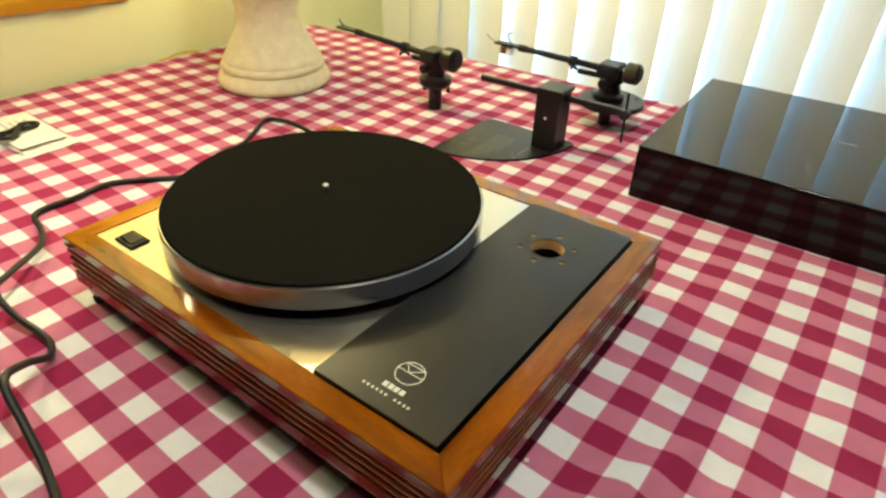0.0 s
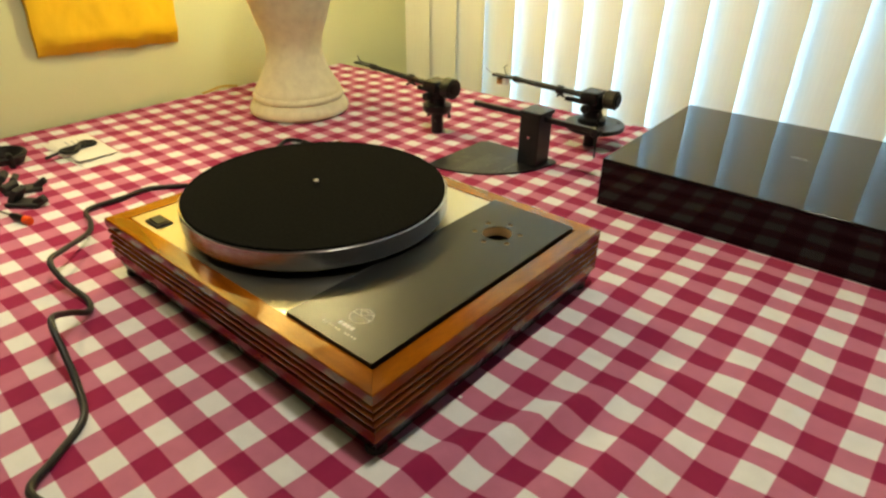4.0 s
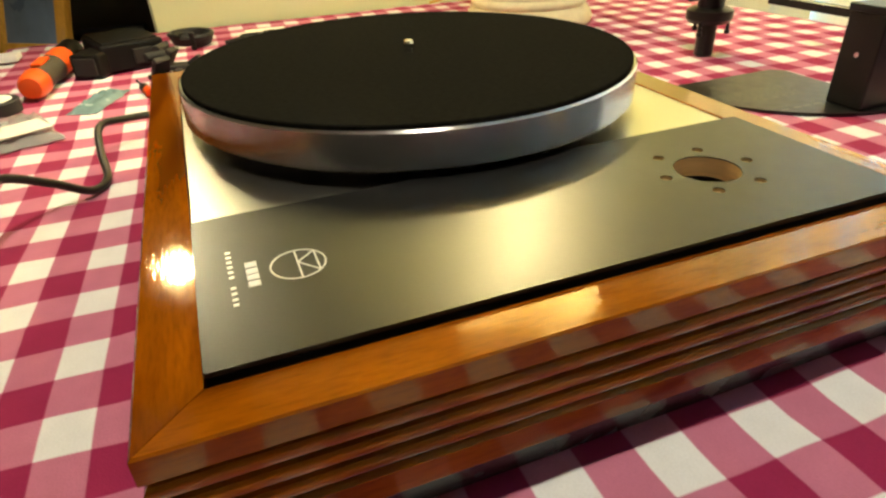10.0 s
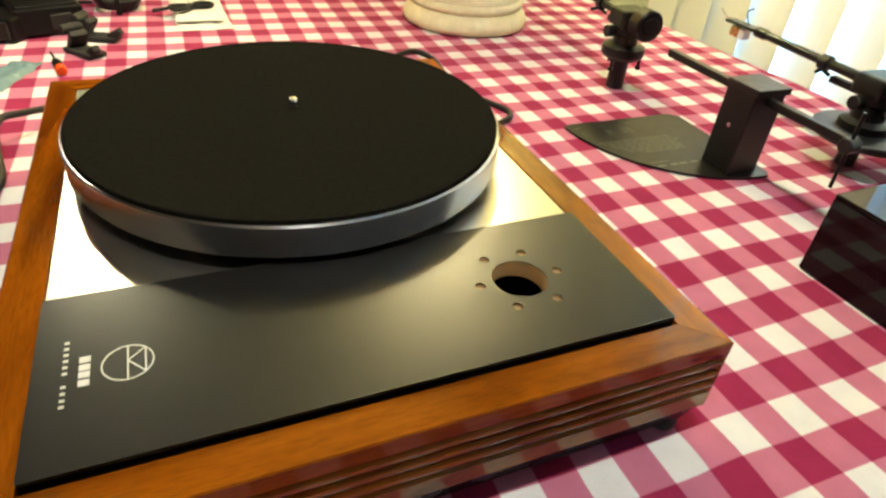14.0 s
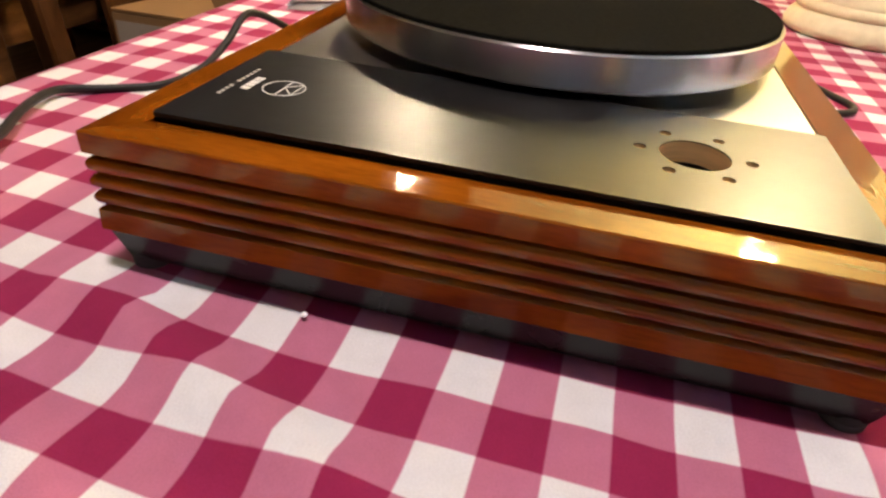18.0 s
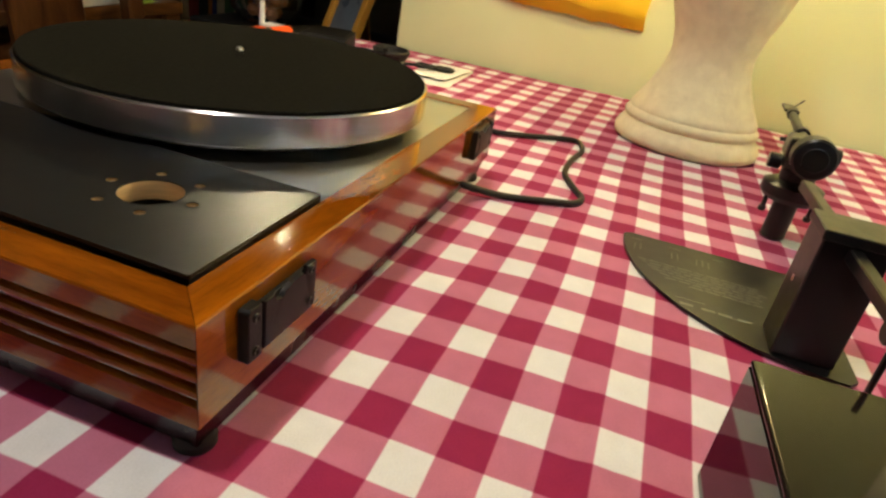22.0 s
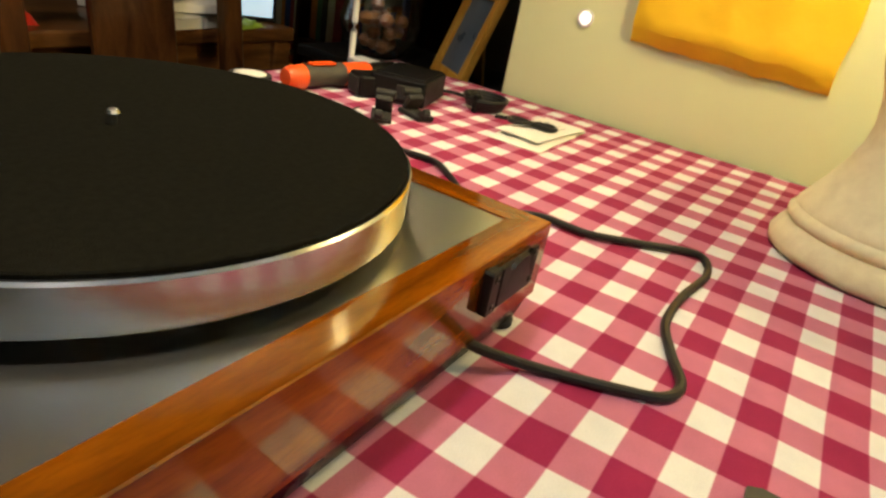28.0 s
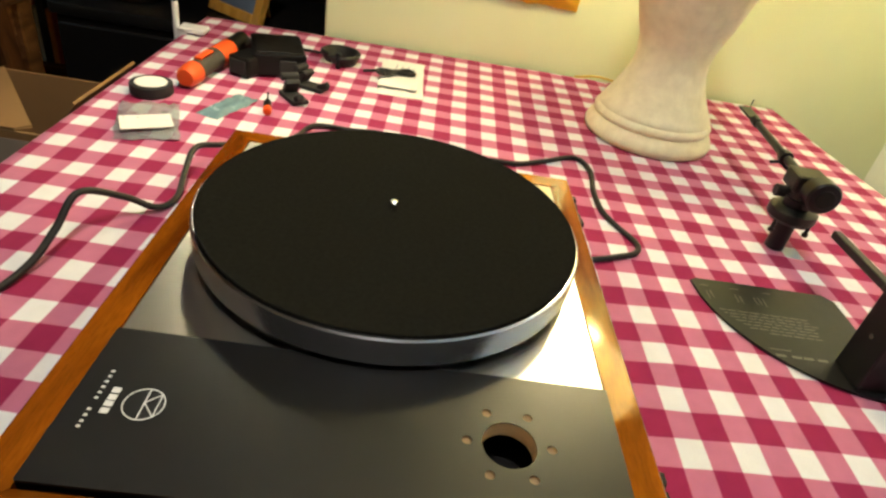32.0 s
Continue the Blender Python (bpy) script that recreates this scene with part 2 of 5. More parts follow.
def translucent(name, color, through):
    m = bpy.data.materials.new(name)
    m.use_nodes = True
    n, l = m.node_tree.nodes, m.node_tree.links
    b = n["Principled BSDF"]
    tex = n.new("ShaderNodeTexNoise")
    tex.inputs["Scale"].default_value, tex.inputs["Detail"].default_value = 25.0, 6.0
    mix = n.new("ShaderNodeMix")
    mix.data_type = 'RGBA'
    mix.inputs["A"].default_value = (*[c * 0.93 for c in color], 1)
    mix.inputs["B"].default_value = (*[min(1, c * 1.05) for c in color], 1)
    l.new(tex.outputs["Fac"], mix.inputs["Factor"])
    l.new(mix.outputs["Result"], b.inputs["Base Color"])
    b.inputs["Roughness"].default_value = 0.6
    t = n.new("ShaderNodeBsdfTranslucent")
    l.new(mix.outputs["Result"], t.inputs["Color"])
    s = n.new("ShaderNodeMixShader")
    s.inputs[0].default_value = through
    l.new(b.outputs[0], s.inputs[1])
    l.new(t.outputs[0], s.inputs[2])
    l.new(s.outputs[0], n["Material Output"].inputs["Surface"])
    return m


def glow(name, color, strength):
    m = bpy.data.materials.new(name)
    m.use_nodes = True
    b = m.node_tree.nodes["Principled BSDF"]
    b.inputs["Base Color"].default_value = (*color, 1)
    b.inputs["Emission Color"].default_value = (*color, 1)
    b.inputs["Emission Strength"].default_value = strength
    return m


PLINTH_DARK, PLINTH_LIGHT = (0.098, 0.0210, 0.0011), (0.292, 0.081, 0.0034)
GOLD_GLOSS = (1.0, 0.64, 0.13)        # golden tint put into the gloss for the yellow-lit wall's reflection
PLINTH_X = wood("plinth_wood_x", PLINTH_DARK, PLINTH_LIGHT, 0, 0.05, 0.38, 0.018, gloss_tint=GOLD_GLOSS, worn=(0.2165, -0.1720, 0.075))
PLINTH_Y = wood("plinth_wood_y", PLINTH_DARK, PLINTH_LIGHT, 1, 0.05, 0.38, 0.018, gloss_tint=GOLD_GLOSS, worn=(0.2165, -0.1720, 0.075))
CLOTH = gingham("gingham_cloth")
STEEL = mat("brushed_steel", (0.62, 0.60, 0.55), 0.29, 1.0, noise_scale=30, vary=0.05, bump=0.04, bump_scale=900, rough_vary=0.02, stretch=(1, 0.03, 1))
ALLOY = mat("machined_alloy", (0.55, 0.55, 0.56), 0.22, 1.0, noise_scale=60, vary=0.05, bump=0.05, bump_scale=600, rough_vary=0.05, stretch=(0.1, 0.1, 4))
turned_nodes = ALLOY.node_tree          # lathe-turned: fine grooves round the axis draw the gloss out upright
tangent = turned_nodes.nodes.new("ShaderNodeTangent")
tangent.direction_type, tangent.axis = 'RADIAL', 'Z'
turned_nodes.links.new(tangent.outputs[0], turned_nodes.nodes["Principled BSDF"].inputs["Tangent"])
turned_nodes.nodes["Principled BSDF"].inputs["Anisotropic"].default_value = 0.7
turned_nodes.nodes["Principled BSDF"].inputs["Anisotropic Rotation"].default_value = 0.25
CHROME = mat("chrome", (0.80, 0.80, 0.80), 0.18, 1.0, vary=0.03, rough_vary=0.03)
FELT = mat("black_felt", (0.0108, 0.0104, 0.0082), 0.95, spec=0.0, noise_scale=260, vary=0.45, bump=0.6, bump_scale=1500)
ARMBOARD = mat("black_lacquer", (0.007, 0.007, 0.007), 0.37, spec=0.52, noise_scale=90, vary=0.2, bump=0.03, bump_scale=700, rough_vary=0.04)
BLACK = mat("black_plastic", (0.0045, 0.0042, 0.0042), 0.46, spec=0.28, noise_scale=80, vary=0.25, bump=0.08, bump_scale=700)
BLACK_METAL = mat("black_anodised_metal", (0.0045, 0.0045, 0.0048), 0.34, spec=0.45, noise_scale=90, vary=0.2, bump=0.03, bump_scale=900)
BASE_BLACK = mat("black_board_paint", (0.006, 0.0055, 0.006), 0.26, spec=0.22, noise_scale=40, vary=0.3, rough_vary=0.06)
RUBBER = mat("black_rubber", (0.014, 0.013, 0.012), 0.7, noise_scale=120, vary=0.3, bump=0.2, bump_scale=500)
CORD = mat("cord_rubber", (0.013, 0.0125, 0.012), 0.45, spec=0.35, noise_scale=120, vary=0.25, bump=0.1, bump_scale=500)
PLY = mat("raw_plywood", (0.60, 0.39, 0.18), 0.7, noise_scale=26, vary=0.5, bump=0.2, bump_scale=300, stretch=(1, 1, 22))
# raw plywood at half tone, with the screw holes' shade in the colour
PLY_SHADED = mat("shaded_plywood", (0.30, 0.20, 0.095), 0.8, noise_scale=300, vary=0.5, bump=0.3, bump_scale=500)
INK = mat("white_print", (0.62, 0.62, 0.60), 0.5, noise_scale=600, vary=0.2)
GREYINK = mat("grey_print", (0.35, 0.37, 0.38), 0.7, vary=0.2)
SMOKED = mat("smoked_acrylic", (0.0075, 0.0045, 0.0042), 0.05, spec=0.40, noise_scale=12, vary=0.3, rough_vary=0.03)
SMOKED.node_tree.nodes["Principled BSDF"].inputs["Specular Tint"].default_value = (0.72, 0.74, 0.76, 1)
PLASTER = mat("cream_plaster", (0.82, 0.77, 0.51), 0.75, noise_scale=60, vary=0.10, lows=(0.63, 0.56, 0.34), bump=0.6, bump_scale=140)
# closing walls get a darker colour than WALL to hold down bounced light
LOW_BOUNCE_WALL = mat("low_bounce_wall", (0.24, 0.21, 0.15), 0.6, noise_scale=6, vary=0.06, bump=0.25, bump_scale=160)
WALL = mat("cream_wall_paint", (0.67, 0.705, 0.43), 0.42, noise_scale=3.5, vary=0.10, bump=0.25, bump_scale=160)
CEIL = mat("ceiling_paint", (0.75, 0.73, 0.68), 0.8, noise_scale=5, vary=0.04, bump=0.3, bump_scale=120)
FLOOR = wood("floor_boards", (0.05, 0.025, 0.012), (0.12, 0.06, 0.03), 0, 0.4)
SLAT = translucent("blind_fabric", (0.91, 0.91, 0.84), 0.044)
SHADE = translucent("lampshade_linen", (0.90, 0.82, 0.62), 0.20)
WHITE = mat("white_plastic", (0.75, 0.74, 0.72), 0.4, vary=0.05)
MANILA = mat("yellow_padded_envelope", (0.88, 0.53, 0.020), 0.6, noise_scale=18, vary=0.12, bump=0.7, bump_scale=60)
CARTON = mat("brown_cardboard", (0.25, 0.135, 0.047), 0.85, noise_scale=14, vary=0.12, bump=0.25, bump_scale=200)
BUFF = mat("buff_card", (0.33, 0.27, 0.20), 0.8, noise_scale=16, vary=0.1, bump=0.2, bump_scale=120)
PAPER = mat("white_paper", (0.72, 0.70, 0.64), 0.8, noise_scale=16, vary=0.07, bump=0.2, bump_scale=80)
ORANGE = mat("orange_plastic", (0.72, 0.085, 0.012), 0.42, noise_scale=30, vary=0.1)
RED = mat("red_plastic", (0.60, 0.03, 0.02), 0.4, vary=0.1)
BRASS = mat("brass", (0.66, 0.48, 0.20), 0.25, 1.0, vary=0.1)
CHAIR = wood("chair_wood", (0.022, 0.008, 0.003), (0.072, 0.027, 0.009), 2, 0.35, 0.4, 0.1)
DESK = wood("desk_wood", (0.055, 0.021, 0.007), (0.150, 0.062, 0.020), 0, 0.35, 0.4, 0.1)
OAK = wood("frame_wood", (0.55, 0.25, 0.03), (0.75, 0.40, 0.07), 2, 0.4, 0.3)
TINT = mat("blue_grey_film", (0.15, 0.24, 0.26), 0.25, noise_scale=60, vary=0.35, bump=0.6, bump_scale=90)
CLEAR = mat("clear_film", (0.93, 0.94, 0.95), 0.16, noise_scale=50, vary=0.05, bump=0.5, bump_scale=70, transmission=0.82, ior=1.08)
GLASS = mat("clear_glass", (0.9, 0.92, 0.92), 0.03, transmission=1.0, ior=1.45, vary=0.02, rough_vary=0.02)
GRIP = mat("dark_grip", (0.05, 0.045, 0.035), 0.6, noise_scale=80, vary=0.3, bump=0.5, bump_scale=400)
BLUE = mat("blue_plastic", (0.02, 0.06, 0.30), 0.4, vary=0.2)
YELLOW = mat("yellow_cord", (0.60, 0.42, 0.08), 0.6, vary=0.15)
PALE_GLOW = glow("pale_blue_glow", (0.55, 0.78, 1.0), 1.1)
BULB = glow("bulb_glass", (1.0, 0.75, 0.42), 18.0)
LED = glow("blue_indicator", (0.08, 0.2, 1.0), 3.0)

# ---- mesh helpers ----


def bm_box(cx, cy, cz, sx, sy, sz, bevel=0.0, seg=2, rz=0.0, rx=0.0, ry=0.0):
    bm = bmesh.new()
    bmesh.ops.create_cube(bm, size=1.0)
    bmesh.ops.scale(bm, vec=(sx, sy, sz), verts=bm.verts)
    if bevel:
        bmesh.ops.bevel(bm, geom=bm.edges[:], offset=bevel, segments=seg, affect='EDGES', profile=0.5)
    bmesh.ops.transform(bm, matrix=pose(cx, cy, cz, rx, ry, rz), verts=bm.verts)
    return bm


def bm_lathe(profile, n=48, at=(0, 0, 0), m=None):
    """Turns a profile of (radius, height) round z; radius 0 closes it."""
    bm = bmesh.new()
    rings = []
    for r, z in profile:
        if r < 1e-6:
            rings.append([bm.verts.new((0, 0, z))])
        else:
            rings.append([bm.verts.new((r * math.cos(2 * math.pi * i / n), r * math.sin(2 * math.pi * i / n), z)) for i in range(n)])
    for a, b in zip(rings, rings[1:]):
        for i in range(n):
            j = (i + 1) % n
            if len(a) == 1 and len(b) > 1:
                bm.faces.new((a[0], b[j], b[i]))
            elif len(b) == 1 and len(a) > 1:
                bm.faces.new((a[i], a[j], b[0]))
            elif len(a) > 1:
                bm.faces.new((a[i], a[j], b[j], b[i]))
    bmesh.ops.recalc_face_normals(bm, faces=bm.faces)
    bmesh.ops.transform(bm, matrix=Matrix.Translation(at) @ (m or Matrix()), verts=bm.verts)
    return bm


def bm_cyl(r, z0, z1, at=(0, 0, 0), n=32, bevel=0.0, m=None):
    b = min(bevel, r * 0.45, (z1 - z0) * 0.45)
    prof = [(0, z0), (r - b, z0), (r, z0 + b), (r, z1 - b), (r - b, z1), (0, z1)] if b else [(0, z0), (r, z0), (r, z1), (0, z1)]
    return bm_lathe(prof, n, at, m)


def towards(a, b):
    """A pose at a whose z axis points to b."""
    a, b = Vector(a), Vector(b)
    return Matrix.Translation(a) @ (b - a).to_track_quat("Z", "Y").to_matrix().to_4x4()


def bm_rod(a, b, r, n=20, bevel=0.0, r2=None):
    length = (Vector(b) - Vector(a)).length
    if r2 is None:
        bm = bm_cyl(r, 0, length, n=n, bevel=bevel)
    else:
        bm = bm_lathe([(0, 0), (r, 0), (r2, length), (0, length)], n)
    bmesh.ops.transform(bm, matrix=towards(a, b), verts=bm.verts)
    return bm


def smooth_line(points, steps=8):
    p = [Vector(q) for q in points]
    p = [2 * p[0] - p[1]] + p + [2 * p[-1] - p[-2]]
    out = []
    for i in range(1, len(p) - 2):
        for k in range(steps):
            t = k / steps
            a, b, c, d = p[i - 1], p[i], p[i + 1], p[i + 2]
            out.append(0.5 * ((2 * b) + (c - a) * t + (2 * a - 5 * b + 4 * c - d) * t * t + (3 * b - a - 3 * c + d) * t ** 3))
    out.append(p[-2])
    return out


def bm_tube(points, r, n=10, steps=8, flat=1.0):
    line = smooth_line(points, steps)
    bm = bmesh.new()
    rings = []
    for i, q in enumerate(line):
        d = (line[min(i + 1, len(line) - 1)] - line[max(i - 1, 0)]).normalized()
        side = d.cross(Vector((0, 0, 1)))
        side = side.normalized() if side.length > 1e-4 else Vector((1, 0, 0))
        up = side.cross(d).normalized()
        rings.append([bm.verts.new(q + side * (r * math.cos(2 * math.pi * k / n)) + up * (r * flat * math.sin(2 * math.pi * k / n))) for k in range(n)])
    for a, b in zip(rings, rings[1:]):
        for k in range(n):
            bm.faces.new((a[k], a[(k + 1) % n], b[(k + 1) % n], b[k]))
    bm.faces.new(rings[0])
    bm.faces.new(rings[-1])
    bmesh.ops.recalc_face_normals(bm, faces=bm.faces)
    return bm


def bm_join(*parts):
    bm = bmesh.new()
    for p in parts:
        me = bpy.data.meshes.new("piece")
        p.to_mesh(me)
        p.free()
        bm.from_mesh(me)
        bpy.data.meshes.remove(me)
    return bm


def bm_plate(outline, holes, z0, z1, bevel=0.0):
    """A flat plate from an outline (x, y), with round holes (x, y, r), from z0 to z1."""
    bm = bmesh.new()
    loops = [outline] + [[(x + r * math.cos(2 * math.pi * i / 40), y + r * math.sin(2 * math.pi * i / 40)) for i in range(40)] for x, y, r in holes]
    edges = []
    for loop in loops:
        vs = [bm.verts.new((x, y, z1)) for x, y in loop]
        edges += [bm.edges.new((vs[i], vs[(i + 1) % len(vs)])) for i in range(len(vs))]
    bmesh.ops.triangle_fill(bm, use_beauty=True, use_dissolve=False, edges=edges)
    got = bmesh.ops.extrude_face_region(bm, geom=bm.faces[:])
    bmesh.ops.translate(bm, vec=(0, 0, z0 - z1), verts=[v for v in got["geom"] if isinstance(v, bmesh.types.BMVert)])
    bmesh.ops.recalc_face_normals(bm, faces=bm.faces)
    return bm


def part(name, bm, material, parent=None, label="", smooth=35):
    bm.normal_update()
    if smooth:
        for e in bm.edges:
            if len(e.link_faces) == 2:
                f, g = e.link_faces
                bend = f.normal.angle(g.normal, 0.0)
                uneven = max(f.calc_area(), g.calc_area()) > 6 * min(f.calc_area(), g.calc_area())
                e.smooth = bend < radians(smooth) and not (uneven and bend > radians(4))
        for f in bm.faces:
            f.smooth = True
    me = bpy.data.meshes.new(name)
    bm.to_mesh(me)
    bm.free()
    me.materials.append(material)
    ob = new(name, me)
    ob.parent = parent
    if label:
        tagged(ob, label)
    return ob


def thing(name, m, label, category, group=""):
    ob = new(name)
    ob.empty_display_size = 0.05
    ob.matrix_basis = m
    return tagged(ob, label, category, group)

# ---- the room ----
FLOOR_Z, CEIL_Z = -0.75, 1.68


def structure(name, bm, material, label, category, smooth=28):
    return tagged(part(name, bm, material, None, "", smooth), label, category, "", "structure")


structure("floor", bm_box(-0.7, -0.9, FLOOR_Z - 0.05, 6.2, 5.0, 0.1), FLOOR, "dark brown wooden floor under the table", "floor")
structure("ceiling", bm_box(-0.7, -0.9, CEIL_Z + 0.05, 6.2, 5.0, 0.1), CEIL, "plain pale painted ceiling of the room", "ceiling")
structure("wall_west", bm_box(-0.93, 0.42, 0.465, 0.12, 1.24, 2.43, 0.004, 1), WALL, "cream painted wall stub behind the table end", "wall")
structure("wall_east", bm_box(2.30, -0.9, 0.465, 0.12, 4.6, 2.43), LOW_BOUNCE_WALL, "unseen wall of the room, darkened to cut bounced light", "wall")
structure("wall_south", bm_box(-0.7, -3.20, 0.465, 6.1, 0.12, 2.43), LOW_BOUNCE_WALL, "unseen wall of the room, darkened to cut bounced light", "wall")
structure("wall_far_west", bm_box(-3.70, -1.2, 0.465, 0.12, 4.0, 2.43), LOW_BOUNCE_WALL, "wall beyond the opening, darkened to cut bounced light", "wall")
structure("wall_north_west", bm_box(-2.32, 0.78, 0.465, 2.66, 0.12, 2.43), LOW_BOUNCE_WALL, "wall beyond the opening, darkened to cut bounced light", "wall")

# window wall, swung a little against the table
NORTH = pose(-0.87, 1.00, 0, 0, 0, WIN_TILT)


def north_box(x0, x1, z0, z1, y0=0.06, y1=0.20, bevel=0.0):
    bm = bm_box((x0 + x1) / 2, (y0 + y1) / 2, (z0 + z1) / 2, x1 - x0, y1 - y0, z1 - z0, bevel, 1)
    bmesh.ops.transform(bm, matrix=NORTH, verts=bm.verts)
    return bm


structure("wall_north", bm_join(north_box(-0.12, 0.22, FLOOR_Z, CEIL_Z), north_box(2.42, 3.3, FLOOR_Z, CEIL_Z),
                                north_box(0.22, 2.42, FLOOR_Z, -0.45), north_box(0.22, 2.42, 1.35, CEIL_Z)),
          WALL, "cream painted window wall behind vertical blinds", "wall")
window = tagged(new("window_1"), "wide white framed window behind the vertical blinds", "window", "", "structure")
for x in (0.245, 1.32, 2.395):
    part("frame_post", north_box(x - 0.025, x + 0.025, -0.45, 1.35, 0.10, 0.15, 0.004), WHITE, window)
for z in (-0.425, 1.325):
    part("frame_rail", north_box(0.27, 2.37, z - 0.025, z + 0.025, 0.10, 0.15, 0.004), WHITE, window)
for x0, x1 in ((0.27, 1.295), (1.345, 2.37)):
    pane = part("pane", north_box(x0, x1, -0.40, 1.30, 0.122, 0.128), GLASS, window)
    pane.visible_shadow = False

# vertical blinds
blind = thing("vertical_blind", NORTH, "closed cream fabric vertical blinds hanging before the window", "blinds")
part("headrail", bm_box(1.22, 0.0, 1.50, 2.60, 0.05, 0.04, 0.005), WHITE, blind)


def bm_slat():
    bm = bmesh.new()
    w, n = 0.116, 8
    rows = []
    for z in (-0.62, 1.48):
        row = []
        for i in range(n + 1):
            u = i / n - 0.5
            row.append(bm.verts.new((u * w, 0.004 * (1 - (2 * u) ** 2), z)))
        rows.append(row)
    for i in range(n):
        bm.faces.new((rows[0][i], rows[0][i + 1], rows[1][i + 1], rows[1][i]))
    got = bmesh.ops.extrude_face_region(bm, geom=bm.faces[:])
    bmesh.ops.translate(bm, vec=(0, 0.0007, 0), verts=[v for v in got["geom"] if isinstance(v, bmesh.types.BMVert)])
    bmesh.ops.recalc_face_normals(bm, faces=bm.faces)
    return bm


SLAT_TURN, SLAT_PITCH = -13.0, 0.0968
slat = part("slat", bm_slat(), SLAT, blind)
slat.matrix_basis = pose(0.045, 0, 0, 0, 0, SLAT_TURN + 7)
for i in range(1, 27):
    s = slat.copy()
    scene.collection.objects.link(s)
    s.matrix_basis = pose(0.045 + SLAT_PITCH * i, 0, 0, 0, 0, SLAT_TURN + max(0, 7 - 2 * i) + random.uniform(-1.0, 1.0))

# ---- table and cloth ----
TX0, TX1, TY0 = -0.858, 1.05, -0.425


def table_back(x):
    return 0.780 + 0.06 * x


table = thing("dining_table", pose(0, 0, FLOOR_Z), "dining table covered by a checked cloth", "table")
corners = [(TX0 + 0.004, TY0 + 0.004), (TX1 - 0.004, TY0 + 0.004), (TX1 - 0.004, table_back(TX1) - 0.004), (TX0 + 0.004, table_back(TX0) - 0.004)]
part("tabletop", bm_plate(corners, [], 0.715, 0.7445), DESK, table)
for x, y in ((-0.77, -0.34), (0.96, -0.34), (0.96, 0.75), (-0.77, 0.65)):
    part("leg", bm_box(x, y, 0.357, 0.07, 0.07, 0.714, 0.004), CHAIR, table)


def cloth_z(x, y):
    """Soft folds of the cloth where it is not held flat by what stands on it."""
    v = Vector((x, y, 0))
    a = noise.noise(v * 5.0 + Vector((3, 1, 0))) * 0.0035 + noise.noise(v * 11.0 + Vector((9, 4, 2))) * 0.0022
    fold = 0.010 * math.exp(-((y + 0.24 + 0.35 * (x - 0.32)) / 0.028) ** 2) * max(0, 1 - abs(x - 0.42) / 0.22)
    across, along = 0.9157 * (x - 0.274) - 0.4016 * (y + 0.0987), 0.4016 * (x - 0.274) + 0.9157 * (y + 0.0987)
    ridge = max(0.0, min(1.0, (along + 0.115) / 0.06)) * max(0.0, min(1.0, (0.17 - along) / 0.09))      # the tall soft fold beside the plinth
    fold += ridge * (0.0108 * math.exp(-(across / 0.0160) ** 2) + 0.0050 * math.exp(-((across - 0.066) / 0.022) ** 2))
    fold += 0.006 * math.exp(-((y + 0.345 - 0.3 * (x - 0.25)) / 0.02) ** 2) * max(0, 1 - abs(x - 0.28) / 0.2)
    fold += 0.004 * math.exp(-((y - 0.62 - 0.1 * x) / 0.02) ** 2) * max(0, 1 - abs(x + 0.2) / 0.4)

    for at, lean in ((-0.31, 0.02), (0.02, -0.01), (0.36, 0.015)):      # ironed folds along and across
        a += 0.0013 * math.exp(-((x - at - lean * y) / 0.004) ** 2)
    for at in (0.335, -0.06):
        a += 0.0012 * math.exp(-((y - at - 0.01 * x) / 0.004) ** 2)
    a += 0.0014 * noise.noise(v * 24.0)
    rough = max(0.0, min(1.0, (x - 0.15) / 0.1)) * max(0.12, min(1.0, (0.30 - y) / 0.20))
    a += rough * (0.55 - 0.45 * ridge * math.exp(-(across / 0.05) ** 2)) * (noise.noise(v * 13.0 + Vector((5, 7, 1))) * 0.0095 + noise.noise(Vector((x * 9 + y * 6, y * 20 - x * 9, 4))) * 0.0070 + noise.noise(v * 30.0) * 0.002)

    def held(cx, cy, hx, hy):
        d = max(abs(x - cx) - hx, abs(y - cy) - hy, 0)
        return min(1.0, d / 0.04)
    k = held(0, 0, 0.20, 0.16) * held(0.33, 0.57, 0.23, 0.19) * (0.25 + 0.75 * held(-0.6, 0.405, 0.1, 0.1)) * (0.3 + 0.7 * held(-0.1, 0.42, 0.1, 0.1))
    k *= 0.35 + 0.65 * min(1, max(0, (x + 0.45) / 0.4)) if y > -0.2 else 0.6
    return max(-0.0040, (a + fold) * k)


